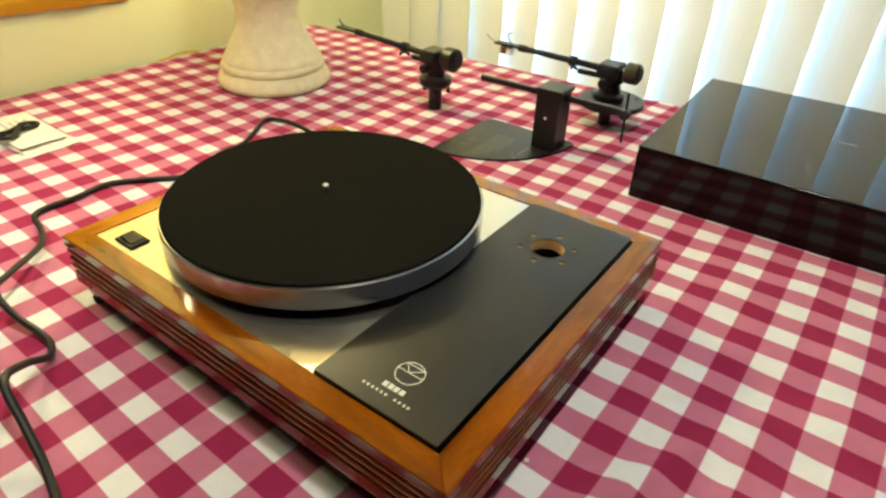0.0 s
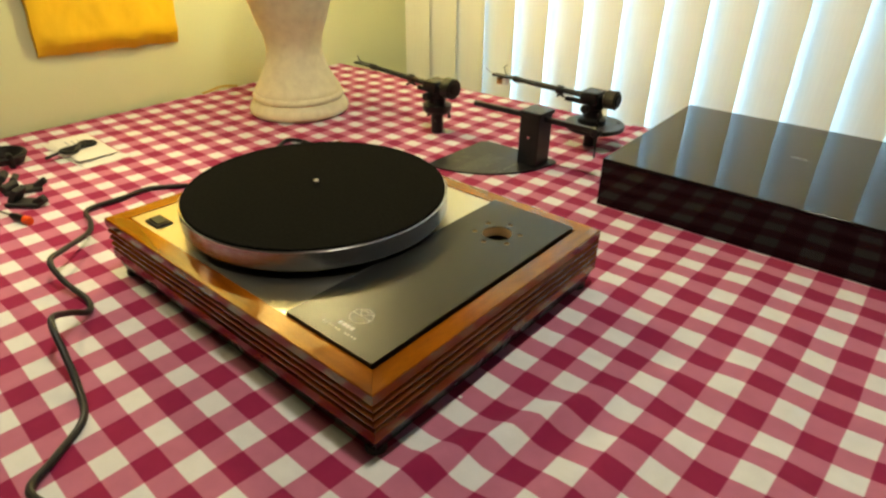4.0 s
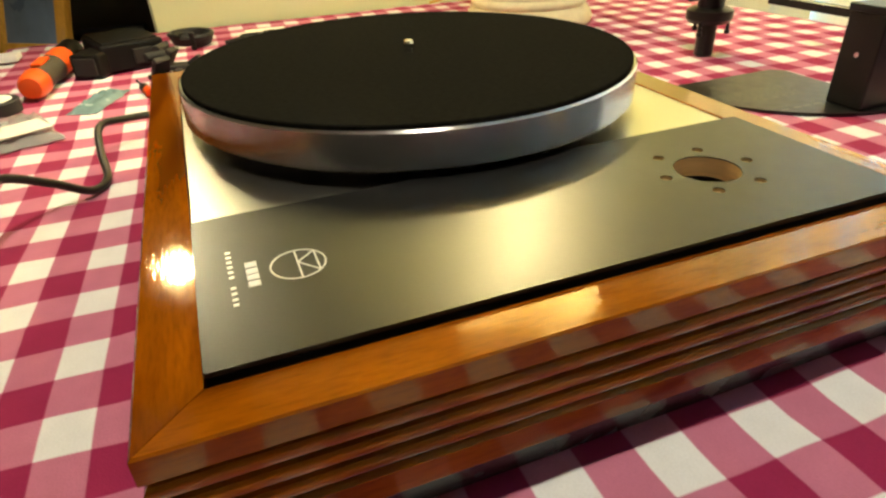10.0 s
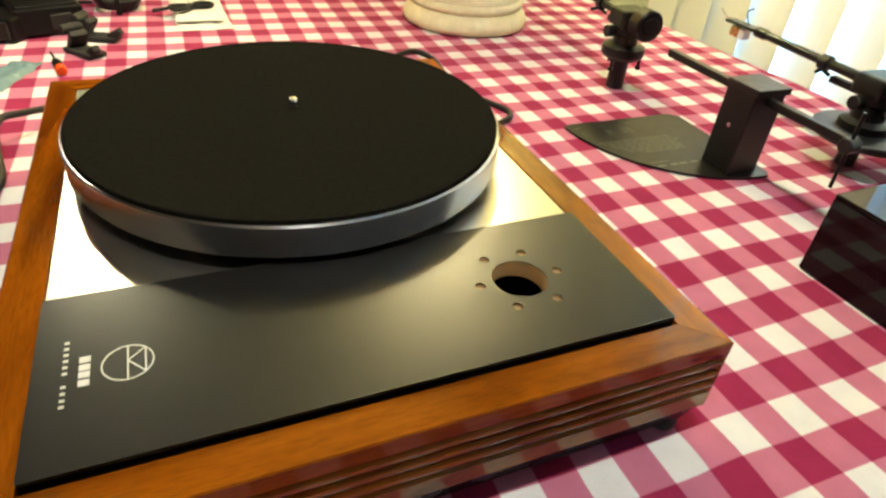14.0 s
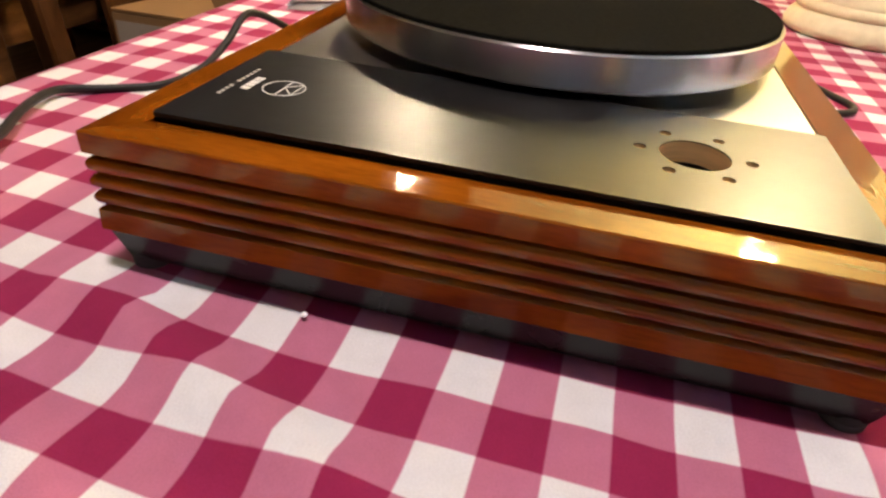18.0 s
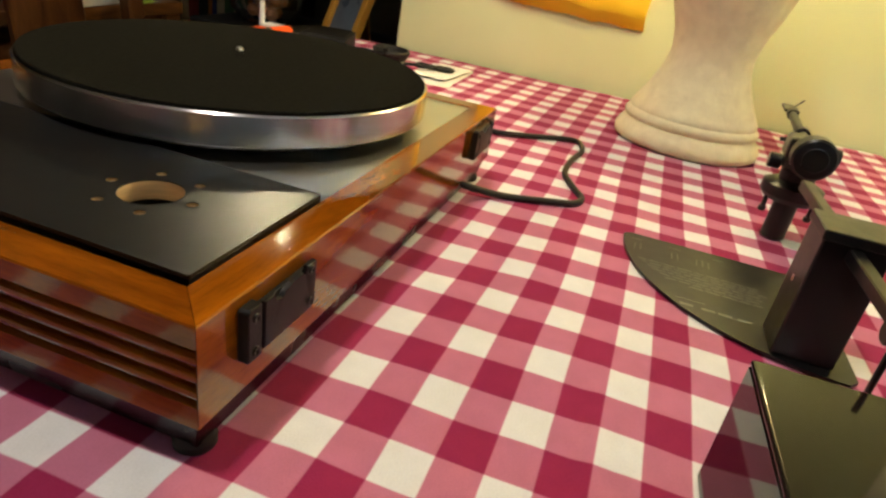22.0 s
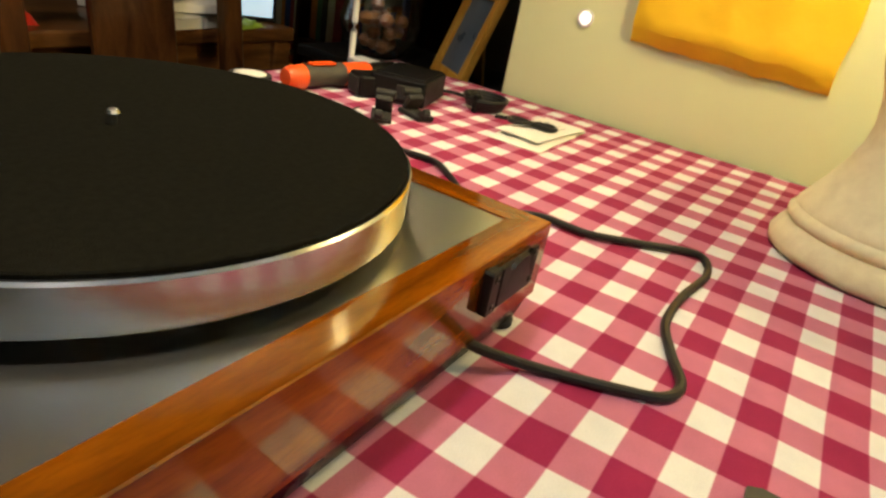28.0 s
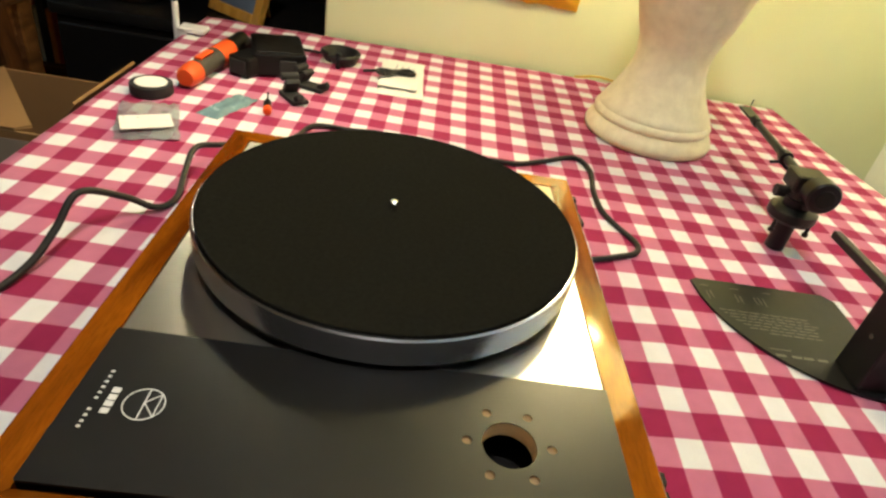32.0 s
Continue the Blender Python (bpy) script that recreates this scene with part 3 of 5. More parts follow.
# weave shifts fitted so the checks line up in the camera's view: (x, y, shift along, shift across), each a soft pull
# 0.15 m wide
PULLS = [(-0.45, -0.35, 0.0069, -0.0024), (-0.20, -0.35, -0.0003, -0.0164), (0.05, -0.35, -0.0031, -0.0028), (0.30, -0.35, 0.0101, -0.0043), (0.55, -0.35, 0.0057, -0.0016),
         (-0.45, -0.15, 0.0082, -0.0003), (-0.20, -0.15, 0.0039, 0.0087), (0.05, -0.15, 0.0005, 0.0027), (0.30, -0.15, -0.0067, 0.0076), (0.55, -0.15, 0.0030, -0.0028),
         (-0.20, 0.10, -0.0001, -0.0054), (0.05, 0.10, -0.0056, -0.0031), (0.30, 0.10, 0.0034, 0.0013), (0.55, 0.10, -0.0059, 0.0064), (-0.45, 0.33, 0.0032, 0.0060),
         (-0.20, 0.33, 0.0073, 0.0021), (0.05, 0.33, 0.0086, 0.0021), (0.55, 0.33, 0.0010, -0.0030), (-0.45, 0.55, 0.0100, 0.0047), (-0.20, 0.55, 0.0127, 0.0022),
         (0.05, 0.55, 0.0094, -0.0023), (0.30, 0.55, 0.0059, 0.0002), (0.55, 0.55, 0.0035, -0.0074)]


def weave(x, y):
    """Where a point of the spread cloth lies on the straight weave."""
    u, v = x - 0.03 * (y - 0.06), y - 0.016 * abs(x - 0.12)
    for cx, cy, du, dv in PULLS:
        k = math.exp(-((x - cx) ** 2 + (y - cy) ** 2) / 0.045)
        u, v = u + du * k, v + dv * k
    return u, v


DROP = 0.26
xs = list(np.arange(TX0, TX1 + 1e-6, (TX1 - TX0) / 182))
NY, ND = 118, 24
bm = bmesh.new()
uvl = bm.loops.layers.uv.new("flat")
grid, flat = [], {}
for x in xs:
    col = []
    y1 = table_back(x)
    for j in range(-ND, NY + 5):
        if j < 0:                       # hanging side, with folds that grow downwards
            d = -j / ND * DROP
            wave = 0.012 * math.sin(x * 26 + 2 * math.sin(x * 7)) * (d / DROP)
            ease = min(1.0, d / 0.012)
            p = (x, TY0 - 0.006 * ease - 0.03 * d - wave, -0.0015 - max(0, d - 0.004))
            f = (x, TY0 - d)
        elif j <= NY:
            y = TY0 + (y1 - TY0) * j / NY
            edge = min(1.0, j / 4)
            p, f = (x, y, cloth_z(x, y) * edge), (x, y)
        else:
            d = (j - NY) * 0.02
            p, f = (x, y1 + 0.006, -d), (x, y1 + d)
        v = bm.verts.new(p)
        flat[v] = weave(*f)
        col.append(v)
    grid.append(col)
for a, b in zip(grid, grid[1:]):
    for k in range(len(a) - 1):
        bm.faces.new((a[k], b[k], b[k + 1], a[k + 1]))
for face in bm.faces:
    for lp in face.loops:
        lp[uvl].uv = flat[lp.vert]
cloth = part("tablecloth", bm, CLOTH, None, "", 0)
cloth.data.polygons.foreach_set("use_smooth", [True] * len(cloth.data.polygons))
solid = cloth.modifiers.new("thickness", 'SOLIDIFY')
solid.thickness, solid.offset = 0.0008, -1
tagged(cloth, "crimson and white gingham cotton tablecloth, slightly creased", "tablecloth")

# ---- the turntable ----
WX, WY, WZ0, WZ1, RAIL = 0.2225, 0.178, 0.0238, 0.0752, 0.0212
deck = thing("turntable", pose(0, 0, 0), "record turntable with fluted walnut plinth and black arm board", "turntable")


def rail_profile(fluted):
    """(depth from the outer face, height) of a plinth rail, round once."""
    p = [(0.0008, WZ1), (0.0, WZ1 - 0.0008)]
    if fluted:
        grooves = (0.0628, 0.0541, 0.0457, 0.0373)
        for k, g in enumerate(grooves):
            p += [(0.0009 if k else 0.0, g + 0.0018), (0.0016, g + 0.0010), (0.0036, g + 0.0006), (0.0036, g - 0.0006), (0.0016, g - 0.0012)]
            if k < 3:
                p += [(0.0009, g - 0.0020), (0.0003, g - 0.0030), (0.0001, g - 0.0042), (0.0003, g - 0.0054)]
            else:
                p += [(0.0004, g - 0.0022)]
    p += [(0.0, WZ0 + 0.0008), (0.0008, WZ0), (RAIL, WZ0), (RAIL, WZ1)]
    return p


def bm_rail(half, other, fluted):
    """A mitred rail along x, its outer face at y = -other."""
    bm = bmesh.new()
    prof = rail_profile(fluted)
    ends = [[bm.verts.new((s * (half - d), -other + d, z)) for d, z in prof] for s in (-1, 1)]
    n = len(prof)
    for i in range(n):
        j = (i + 1) % n
        bm.faces.new((ends[0][i], ends[1][i], ends[1][j], ends[0][j]))
    bm.faces.new(ends[0])
    bm.faces.new(ends[1])
    bmesh.ops.recalc_face_normals(bm, faces=bm.faces)
    return bm


for name, half, other, turn, fluted, material in (("front_rail", WX, WY, 0, True, PLINTH_X), ("back_rail", WX, WY, 180, False, PLINTH_X),
                                                  ("side_rail", WY, WX, 90, True, PLINTH_Y), ("side_rail", WY, WX, -90, True, PLINTH_Y)):
    bm = bm_rail(half - 0.00015, other, fluted)
    bmesh.ops.transform(bm, matrix=pose(0, 0, 0, 0, 0, turn), verts=bm.verts)
    part(name, bm, material, deck, "glossy walnut rail with horizontal flutes" if fluted else "plain glossy walnut rail", 25)
bm = bm_box(0, 0, 0.0148, 2 * WX - 0.004, 2 * WY - 0.004, 0.0174)
for v in bm.verts:                      # sides slope in a little towards the feet
    if v.co.z < 0.0148:
        v.co.x -= math.copysign(0.0045, v.co.x)
        v.co.y -= math.copysign(0.0045, v.co.y)
bmesh.ops.bevel(bm, geom=bm.edges[:], offset=0.0006, segments=1, affect='EDGES')
part("base_board", bm, BASE_BLACK, deck, "black base board with sloping sides")
part("inner_tray", bm_box(0, 0, 0.035, 2 * WX - 0.046, 2 * WY - 0.046, 0.018), BLACK, deck)
for sx in (-1, 1):
    for sy in (-1, 1):
        part("foot", bm_lathe([(0, 0), (0.0082, 0), (0.0096, 0.0012), (0.0098, 0.0050), (0.0090, 0.0062), (0.0086, 0.0082), (0, 0.0082)], 28, (sx * 0.2085, sy * 0.1645, 0)), RUBBER, deck, "black rubber foot")

IN_X, IN_Y, PLATE_X = WX - RAIL, WY - RAIL, 0.0885
part("top_plate", bm_box((-IN_X + PLATE_X) / 2, 0, 0.0735, IN_X + PLATE_X - 0.0008, 2 * IN_Y - 0.0008, 0.0018, 0.0004, 1), STEEL, deck, "brushed stainless steel top plate")

# arm board with its mounting hole and six screw holes
AX0, AX1, AY, AZ0, AZ1 = 0.0898, 0.1990, 0.1560, 0.0685, 0.0790
HX, HY, HR, BR = 0.1435, 0.0880, 0.0162, 0.0250
screws = [(HX + BR * math.cos(radians(a)), HY + BR * math.sin(radians(a)), 0.0029) for a in range(30, 390, 60)]
outline = []
for cx, cy, a0 in ((AX1 - 0.001, AY - 0.001, 0), (AX0 + 0.001, AY - 0.001, 90), (AX0 + 0.001, -AY + 0.001, 180), (AX1 - 0.001, -AY + 0.001, 270)):
    outline += [(cx + 0.001 * math.cos(radians(a0 + k * 30)), cy + 0.001 * math.sin(radians(a0 + k * 30))) for k in range(4)]
board = part("arm_board", bm_plate(outline, [(HX, HY, HR)] + screws, AZ1 - 0.002, AZ1), ARMBOARD, deck, "satin black arm board with round mounting hole", 30)
part("core", bm_plate([(AX0 + 0.0003, -AY + 0.0003), (AX1 - 0.0003, -AY + 0.0003), (AX1 - 0.0003, AY - 0.0003), (AX0 + 0.0003, AY - 0.0003)],
                      [(HX, HY, HR)], AZ0, AZ1 - 0.0026), BLACK, board)
part("hole_lining", bm_lathe([(HR - 0.0002, AZ1 - 0.0006), (HR - 0.0002, AZ1 - 0.0110), (HR + 0.002, AZ1 - 0.0110)], 48, (HX, HY, 0)), PLY, board, "bare layered plywood edge")
for x, y, r in screws:
    part("screw_hole", bm_lathe([(r - 0.0001, AZ1 - 0.0004), (r - 0.0002, AZ1 - 0.0018), (0, AZ1 - 0.0024)], 16, (x, y, 0)), PLY_SHADED, board, "small bare wood screw hole")

# printed mark and two rows of lettering as bars
LX, LY, LZ, LR = 0.146, -0.117, AZ1, 0.0112


def bm_stroke(x0, y0, x1, y1, w, z=LZ):
    length, ang = math.hypot(x1 - x0, y1 - y0), math.degrees(math.atan2(y1 - y0, x1 - x0))
    return bm_box((x0 + x1) / 2, (y0 + y1) / 2, z + 0.0001, length, w, 0.0002, rz=ang)


ring = bm_lathe([(LR - 0.0007, LZ), (LR - 0.0007, LZ + 0.0002), (LR, LZ + 0.0002), (LR, LZ)], 48, (LX, LY, 0))
c = 0.0075
part("emblem", bm_join(ring, bm_stroke(LX - LR + 0.0006, LY, LX + LR - 0.0006, LY, 0.0007), bm_stroke(LX - 0.0082, LY + c, LX + 0.0082, LY + c, 0.0007, LZ + 0.00005),
                       bm_stroke(LX - 0.0080, LY + c, LX - 0.0010, LY, 0.0007, LZ + 0.0001), bm_stroke(LX - 0.0010, LY, LX + 0.0080, LY + c, 0.0007, LZ + 0.00015)),
     INK, board, "white printed round emblem")
for x0 in (-0.0092, -0.0042, 0.0004, 0.0054):
    part("lettering_bar", bm_box(LX + x0 + 0.0019, LY - 0.0178, LZ + 0.0001, 0.0038, 0.0046, 0.0002), INK, board, "white lettering bar")
for k, x0 in enumerate((-0.0215, -0.0175, -0.0135, -0.0095, -0.0055, -0.0015, 0.0065, 0.0105, 0.0145, 0.0180)):
    part("lettering_bar", bm_box(LX + x0 + 0.001, LY - 0.0257, LZ + 0.0001, 0.0016, 0.0020, 0.0002), INK, board, "small white lettering bar")

# platter
PX, PY, PR = -0.0538, -0.0005, 0.1524
# inner platter made wide to shut light out of the gap under the rim
part("sub_platter", bm_cyl(0.136, 0.0746, 0.0824, (PX - 0.006, PY, 0), 64, 0.001), BLACK, deck, "black inner platter, widened to keep the gap below dark")
platter = part("platter", bm_lathe([(0, 0.0826), (PR - 0.012, 0.0826), (PR - 0.0016, 0.0828), (PR, 0.0844), (PR, 0.1036), (PR - 0.0012, 0.1048), (0, 0.1048)], 128, (PX, PY, 0)),
               ALLOY, deck, "machined alloy platter rim", 30)
part("mat", bm_lathe([(0.0037, 0.1050), (0.0037, 0.1073), (PR - 0.0032, 0.1073), (PR - 0.0024, 0.1066), (PR - 0.0024, 0.1050)], 96, (PX, PY, 0)), FELT, platter, "black felt mat")
part("spindle", bm_lathe([(0.0035, 0.101), (0.0035, 0.1128), (0.0030, 0.1144), (0.0018, 0.1153), (0, 0.1156)], 24, (PX, PY, 0)), CHROME, deck, "polished steel spindle")

# power switch
SX, SY = -0.166, -0.141
sw = part("switch", bm_join(bm_box(SX, SY, 0.0755, 0.027, 0.019, 0.0025, 0.0006, 1)), BLACK, deck, "black rocker power switch")
part("rocker", bm_box(SX, SY, 0.0772, 0.018, 0.012, 0.003, 0.0005, 1, ry=7), BLACK_METAL, sw)

# lid hinges on the back rail


def bm_upright(outline, y0, y1):
    """A plate standing along x: outline (x, z), from y0 to y1."""
    bm = bm_plate(outline, [], y0, y1)
    bmesh.ops.transform(bm, matrix=Matrix(((1, 0, 0, 0), (0, 0, 1, 0), (0, 1, 0, 0), (0, 0, 0, 1))), verts=bm.verts)
    bmesh.ops.recalc_face_normals(bm, faces=bm.faces)
    bmesh.ops.bevel(bm, geom=[e for e in bm.edges if e.calc_length() > 0.003], offset=0.0005, segments=1, affect='EDGES')
    return bm


for s in (1, -1):
    hx = s * 0.1695
    back = [(hx - 0.0275, 0.0436), (hx + 0.0180, 0.0436), (hx + 0.0180, 0.0668), (hx - 0.0275, 0.0668)]
    hinge = part("hinge", bm_upright(back, WY + 0.0002, WY + 0.0026), BLACK, deck, "black plastic lid hinge")
    part("hinge_cheek", bm_upright([(hx + 0.0182, 0.0432), (hx + 0.0282, 0.0434), (hx + 0.0285, 0.0689), (hx + 0.0270, 0.0700), (hx + 0.0186, 0.0702)], WY + 0.0002, WY + 0.0060), BLACK, hinge)
    leaf = [(hx + 0.0158, 0.0441), (hx + 0.0158, 0.0685), (hx + 0.0080, 0.0689), (hx + 0.0066, 0.0644), (hx + 0.0012, 0.0638), (hx - 0.0002, 0.0661), (hx - 0.0034, 0.0666), (hx - 0.0048, 0.0681),
            (hx - 0.0150, 0.0683), (hx - 0.0160, 0.0659), (hx - 0.0180, 0.0659), (hx - 0.0190, 0.0700), (hx - 0.0262, 0.0704), (hx - 0.0275, 0.0692), (hx - 0.0275, 0.0456), (hx - 0.0258, 0.0438)]
    part("hinge_leaf", bm_upright(leaf, WY + 0.0027, WY + 0.0056), BLACK, hinge)
    for ex, ez, ey in ((0.0234, 0.0480, 0.0061), (0.0234, 0.0650, 0.0061), (-0.0222, 0.0490, 0.0057), (-0.0222, 0.0664, 0.0057)):
        part("hinge_screw", bm_lathe([(0.0004, 0.0), (0.0009, 0.0006), (0.0019, 0.0009), (0.0024, 0.0)], 16, m=Matrix.Translation((hx + ex, WY + ey, ez)) @ pose(0, 0, 0, -90)), BLACK_METAL, hinge, "small dark screw")

# power cord and plug
CZ = 0.0042
cord = [(-0.152, 0.168, 0.016), (-0.160, 0.182, 0.011), (-0.179, 0.212, CZ), (-0.196, 0.252, CZ), (-0.209, 0.275, CZ), (-0.230, 0.281, CZ), (-0.262, 0.266, CZ), (-0.298, 0.253, CZ),
        (-0.350, 0.252, CZ), (-0.412, 0.258, CZ), (-0.448, 0.241, CZ), (-0.420, 0.192, CZ), (-0.398, 0.152, CZ), (-0.395, 0.108, CZ), (-0.372, 0.072, CZ), (-0.370, 0.040, CZ),
        (-0.402, 0.000, CZ), (-0.428, -0.038, CZ), (-0.424, -0.080, CZ), (-0.421, -0.131, CZ), (-0.375, -0.146, 0.006), (-0.332, -0.166, 0.012), (-0.284, -0.213, 0.024), (-0.261, -0.235, 0.027),
        (-0.228, -0.236, 0.014), (-0.186, -0.230, 0.005), (-0.160, -0.240, 0.006), (-0.143, -0.262, 0.024), (-0.110, -0.2855, 0.0435), (-0.076, -0.292, 0.024), (-0.042, -0.298, 0.009),
        (-0.003, -0.311, CZ), (0.024, -0.344, CZ), (0.046, -0.370, 0.006), (0.088, -0.359, 0.008), (0.132, -0.334, 0.010), (0.156, -0.322, 0.014)]
part("power_cord", bm_tube(cord, 0.0034, 10, 8), CORD, deck, "black round power cord")
plug = part("plug", bm_join(bm_box(0.192, -0.3020, 0.0165, 0.033, 0.023, 0.022, 0.004, 3, rz=24), bm_rod((0.152, -0.3225, 0.0140), (0.180, -0.308, 0.016), 0.0046, 14, r2=0.0095)), BLACK, deck, "black three-pin mains plug")
part("plug_rim", bm_box(0.1765, -0.3090, 0.0165, 0.003, 0.026, 0.024, 0.001, 2, rz=24), BLACK, plug)
for ex, ey in ((0.2185, -0.2985), (0.2125, -0.2850)):
    part("blade", bm_box(ex, ey, 0.0215, 0.019, 0.0016, 0.0064, 0.0003, 1, rz=24), CHROME, plug)
part("ground_pin", bm_rod((0.2060, -0.2965, 0.0085), (0.2290, -0.2865, 0.0085), 0.0024, 14, 0.0008), BRASS, plug)
plug.matrix_basis = Matrix.Translation((0.154, -0.3215, 0)) @ pose(0, 0, 0, 0, 0, -9) @ Matrix.Translation((-0.152, 0.3225, 0))

# ---- smoked lid beside it ----
lid = thing("dust_cover", pose(0.1150, 0.3860, 0.0005, 0, 0, 1.7), "glossy smoked acrylic turntable lid lying on the cloth", "dust cover")
W, D, H, T = 0.446, 0.356, 0.0725, 0.0035
part("top", bm_box(W / 2, D / 2, H - T / 2, W, D, T, 0.0016, 3), SMOKED, lid)
for name, bm in (("side", bm_box(W / 2, T / 2 + 0.0002, (H - T) / 2, W - 0.001, T, H - T - 0.0004, 0.0006, 1)), ("side", bm_box(W / 2, D - T / 2 - 0.0002, (H - T) / 2, W - 0.001, T, H - T - 0.0004, 0.0006, 1)),
                 ("side", bm_box(T / 2 + 0.0002, D / 2, (H - T) / 2, T, D - 2 * T - 0.001, H - T - 0.0004, 0.0006, 1)), ("side", bm_box(W - T / 2 - 0.0002, D / 2, (H - T) / 2, T, D - 2 * T - 0.001, H - T - 0.0004, 0.0006, 1))):
    part(name, bm, SMOKED, lid)
part("lettering_bar", bm_box(0.222, 0.186, H + 0.0001, 0.022, 0.0024, 0.0003), GREYINK, lid, "small pale printed bar")

# ---- alignment gauge: curved plate, block, bar and pin ----
gauge = thing("alignment_gauge", pose(-0.173, 0.486, 0.0008), "black metal arm alignment gauge with engraved quarter plate", "gauge")
arc = [(0.157 * math.sin(radians(a)), -0.157 * math.cos(radians(a))) for a in range(0, 91, 3)]
arc = [(-0.004, -0.150)] + arc + [(0.150, 0.006), (0.006, 0.006), (-0.004, -0.004)]
plate = part("base_plate", bm_plate(arc, [], 0.0, 0.0025), BLACK_METAL, gauge, "dark engraved quarter-round plate")
GREY = mat("engraved_grey", (0.125, 0.125, 0.105), 0.5, vary=0.2)
ROWS = ((0.0480, -0.142), (0.0530, -0.138), (0.0580, -0.134), (0.0630, -0.130), (0.0680, -0.124), (0.0730, -0.119), (0.0780, -0.100))
for x, y in ROWS:                       # rows of small print, too fine to read
    while y < -0.046:
        w = random.uniform(0.0035, 0.0115)
        part("engraving_bar", bm_box(x, y + w / 2, 0.00255, 0.0013, w, 0.0002), GREY, plate)
        y += w + 0.0022
for y in (-0.108, -0.092, -0.080, -0.066):
    part("engraving_bar", bm_box(0.110, y + 0.005, 0.00255, 0.0032, 0.010, 0.0002), GREY, plate)
part("engraving_bar", bm_box(0.1015, -0.100, 0.00255, 0.0010, 0.022, 0.0002), GREY, plate)
for y in (-0.146, -0.141, -0.114, -0.109, -0.093, -0.088, -0.083):
    part("scale_bar", bm_box(0.022 + 0.004 * random.random(), y, 0.00255, 0.013, 0.0009, 0.0002), GREY, plate)
for y in (-0.145, -0.111, -0.074):
    part("scale_bar", bm_box(0.008, y, 0.00255, 0.0012, 0.009, 0.0002), GREY, plate)
block = part("block", bm_box(0.127, -0.029, 0.046, 0.038, 0.040, 0.087, 0.0015, 2), BLACK_METAL, gauge, "upright black metal block")
part("clamp_screw", bm_cyl(0.0025, 0, 0.001, n=16, m=Matrix.Translation((0.127, -0.049, 0.052)) @ pose(0, 0, 0, 90)), CHROME, block)
part("clamp_cap", bm_box(0.128, -0.029, 0.0925, 0.042, 0.044, 0.007, 0.001, 2), BLACK_METAL, block)
part("clamp_knob", bm_rod((0.105, -0.030, 0.083), (0.118, -0.028, 0.083), 0.006, 18, 0.001), BLACK, block)
bar = part("bar", bm_box(0.118, -0.030, 0.0830, 0.236, 0.0085, 0.0085, 0.0008, 1, rz=1), BLACK_METAL, gauge, "square black metal bar")
part("collar", bm_rod((0.2385, -0.036, 0.081), (0.2385, -0.022, 0.081), 0.0072, 20, 0.001), BLACK_METAL, bar)
part("pin", bm_rod((0.2405, -0.030, 0.040), (0.2385, -0.030, 0.112), 0.0017, 12, 0.0004), BLACK_METAL, gauge, "thin steel pin")

